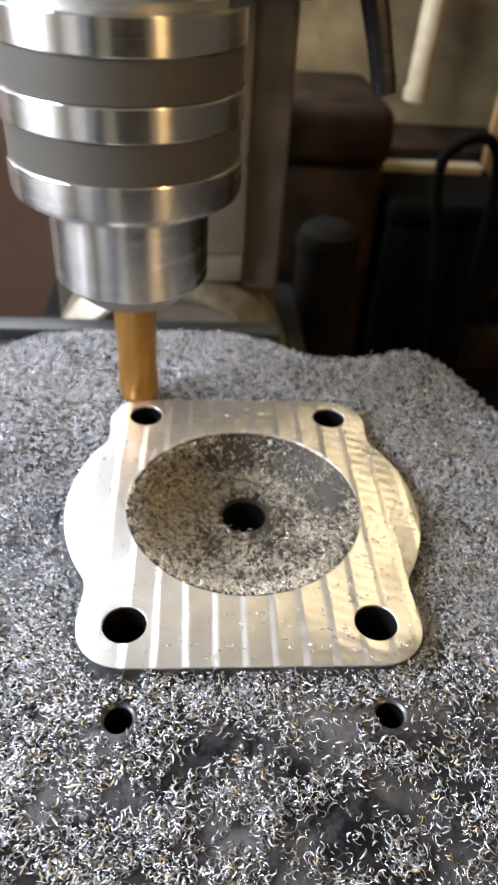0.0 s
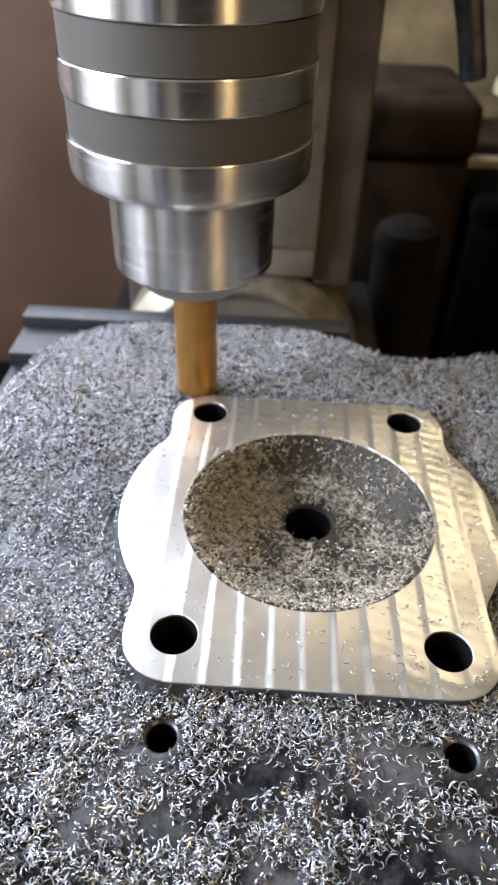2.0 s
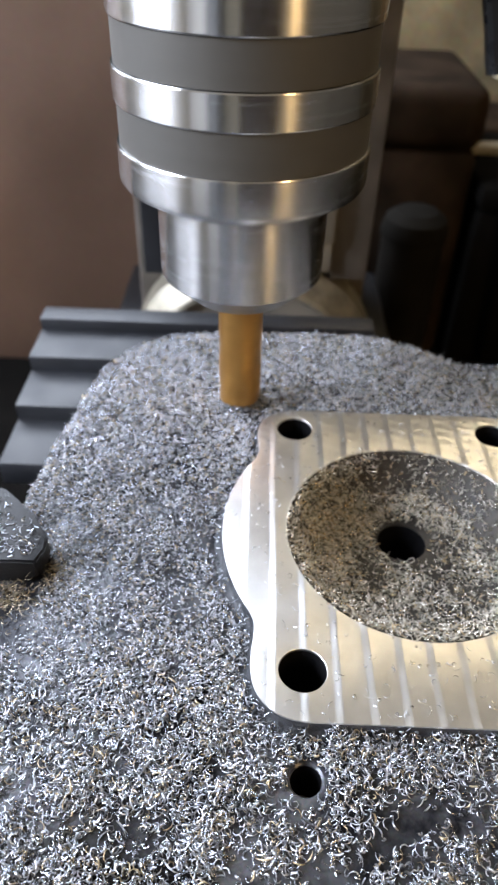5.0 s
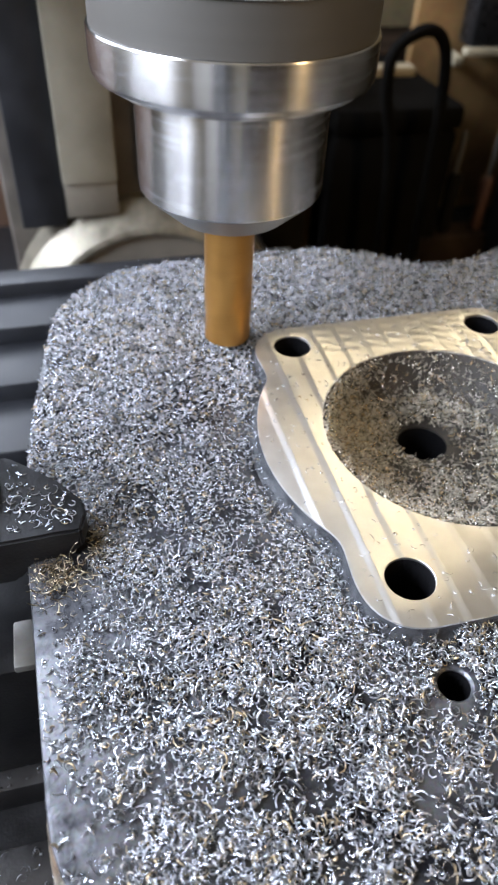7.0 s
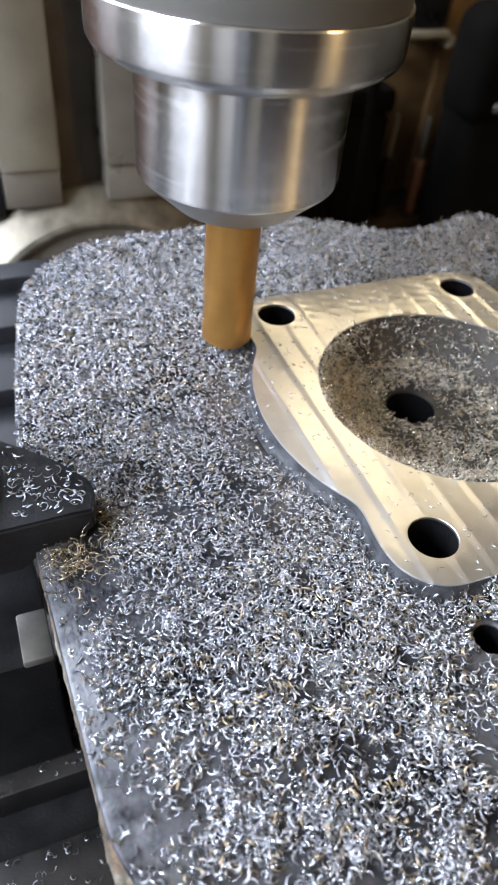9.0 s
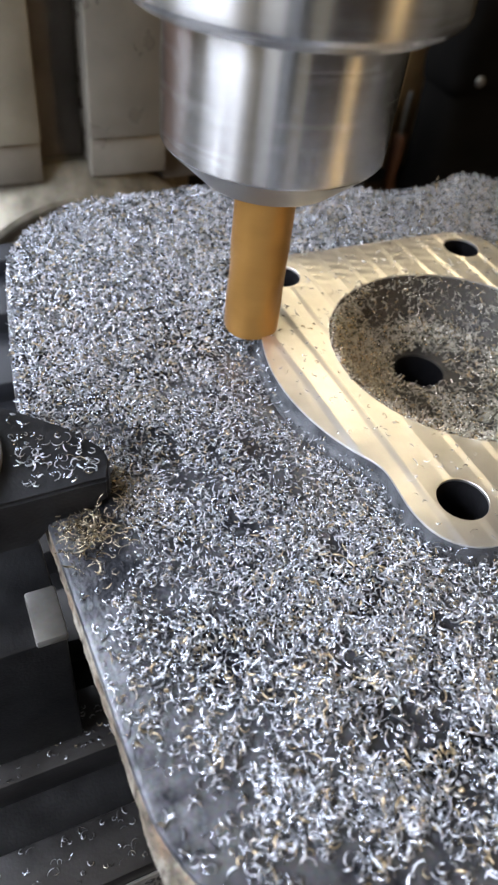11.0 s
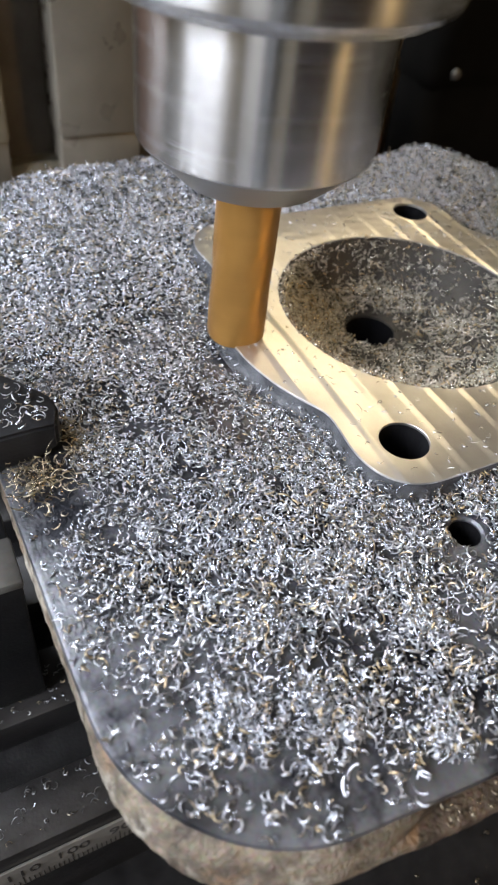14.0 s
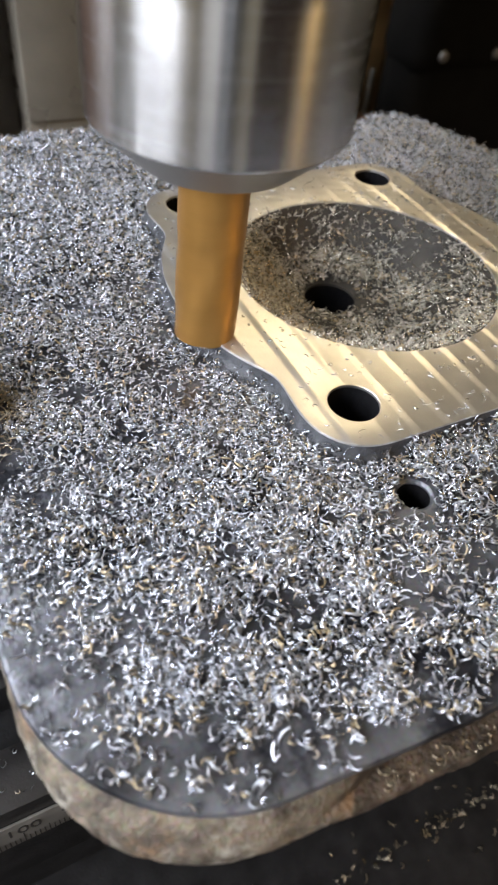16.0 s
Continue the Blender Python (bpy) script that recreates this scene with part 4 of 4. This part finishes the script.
    part("lamp_post", moved(lathe([(0, -105), (14, -105), (14, -103), (1.2, -102), (1.2, 80), (0, 80)], 24), Matrix.Translation((84, -99, 0))), GREYBOX, stand)
    part("lamp_back", box(79.5, 88, -101, -94, 12, 80, 1.0), GREYBOX, stand)
    # Tall unseen cabinets added behind the camera to streak the chuck's reflections.
    for x0, x1, y0, top, mat, words in ((-62, -40, -149.5, 95, LOCKER, "unseen tall grey cabinet added for the chuck's reflections"), (-6, 60, -149.5, 80, BROWN, "unseen tall dark cabinet added to darken the chuck's reflections")):
        unseen_cupboard = thing("unseen_cupboard", words, "cupboard", group="cupboards along the wall")
        part("locker_body", box(x0, x1, y0, y0 + 38, -105, top, 0.6), mat, unseen_cupboard)
        part("locker_door", box(x0 + 1, (x0 + x1) / 2 - 0.3, y0 + 38, y0 + 39.5, -100, top - 3, 0.3), mat, unseen_cupboard)
        part("locker_door", box((x0 + x1) / 2 + 0.3, x1 - 1, y0 + 38, y0 + 39.5, -100, top - 3, 0.3), mat, unseen_cupboard)
    # White door out of view, added as a bright panel for the chuck.
    door = tagged(new("unseen_door_1"), kind="structure", label="unseen white door added for bright reflections in the chuck", category="door")
    part("door_leaf", box(-142, -84, -149.6, -146, -104.8, 100, 0.4), LABEL, door)
    part("door_handle", moved(lathe([(0, 0), (1.1, 0), (1.1, 4), (2.4, 4.6), (2.4, 7), (0, 7.4)], 24), Matrix.Translation((-90, -146, -5)) @ Matrix.Rotation(radians(-90), 4, "X")), STRIP, door)
    pipe = thing("wall_pipe", "cream-painted pipe running down the plaster wall", "pipe")
    part("tube", moved(lathe([(1.1, 0), (1.1, 90)], 32), Matrix.Translation((23.6, 59, -3.6)) @ Matrix.Rotation(radians(1.5), 4, "Y")), PIPE, pipe)
    part("flange", moved(lathe([(0, -0.6), (1.25, -0.6), (1.25, 0.5), (0, 0.5)], 32), Matrix.Translation((23.6, 59, -3.6))), PIPE, pipe)


background()


# ---- what moves ----
def motions():
    for ob in (head_ob, table_ob, clamp_ob, block_ob, *chip_obs):
        walk(ob, WORK_ROWS)
    spin = [(k / FPS, pose(0, 0, 0, 0, 0, -80.0 * k)) for k in range(16 * FPS + 1)]
    walk(chuck_ob, spin)
    walk(mill_ob, spin)


motions()
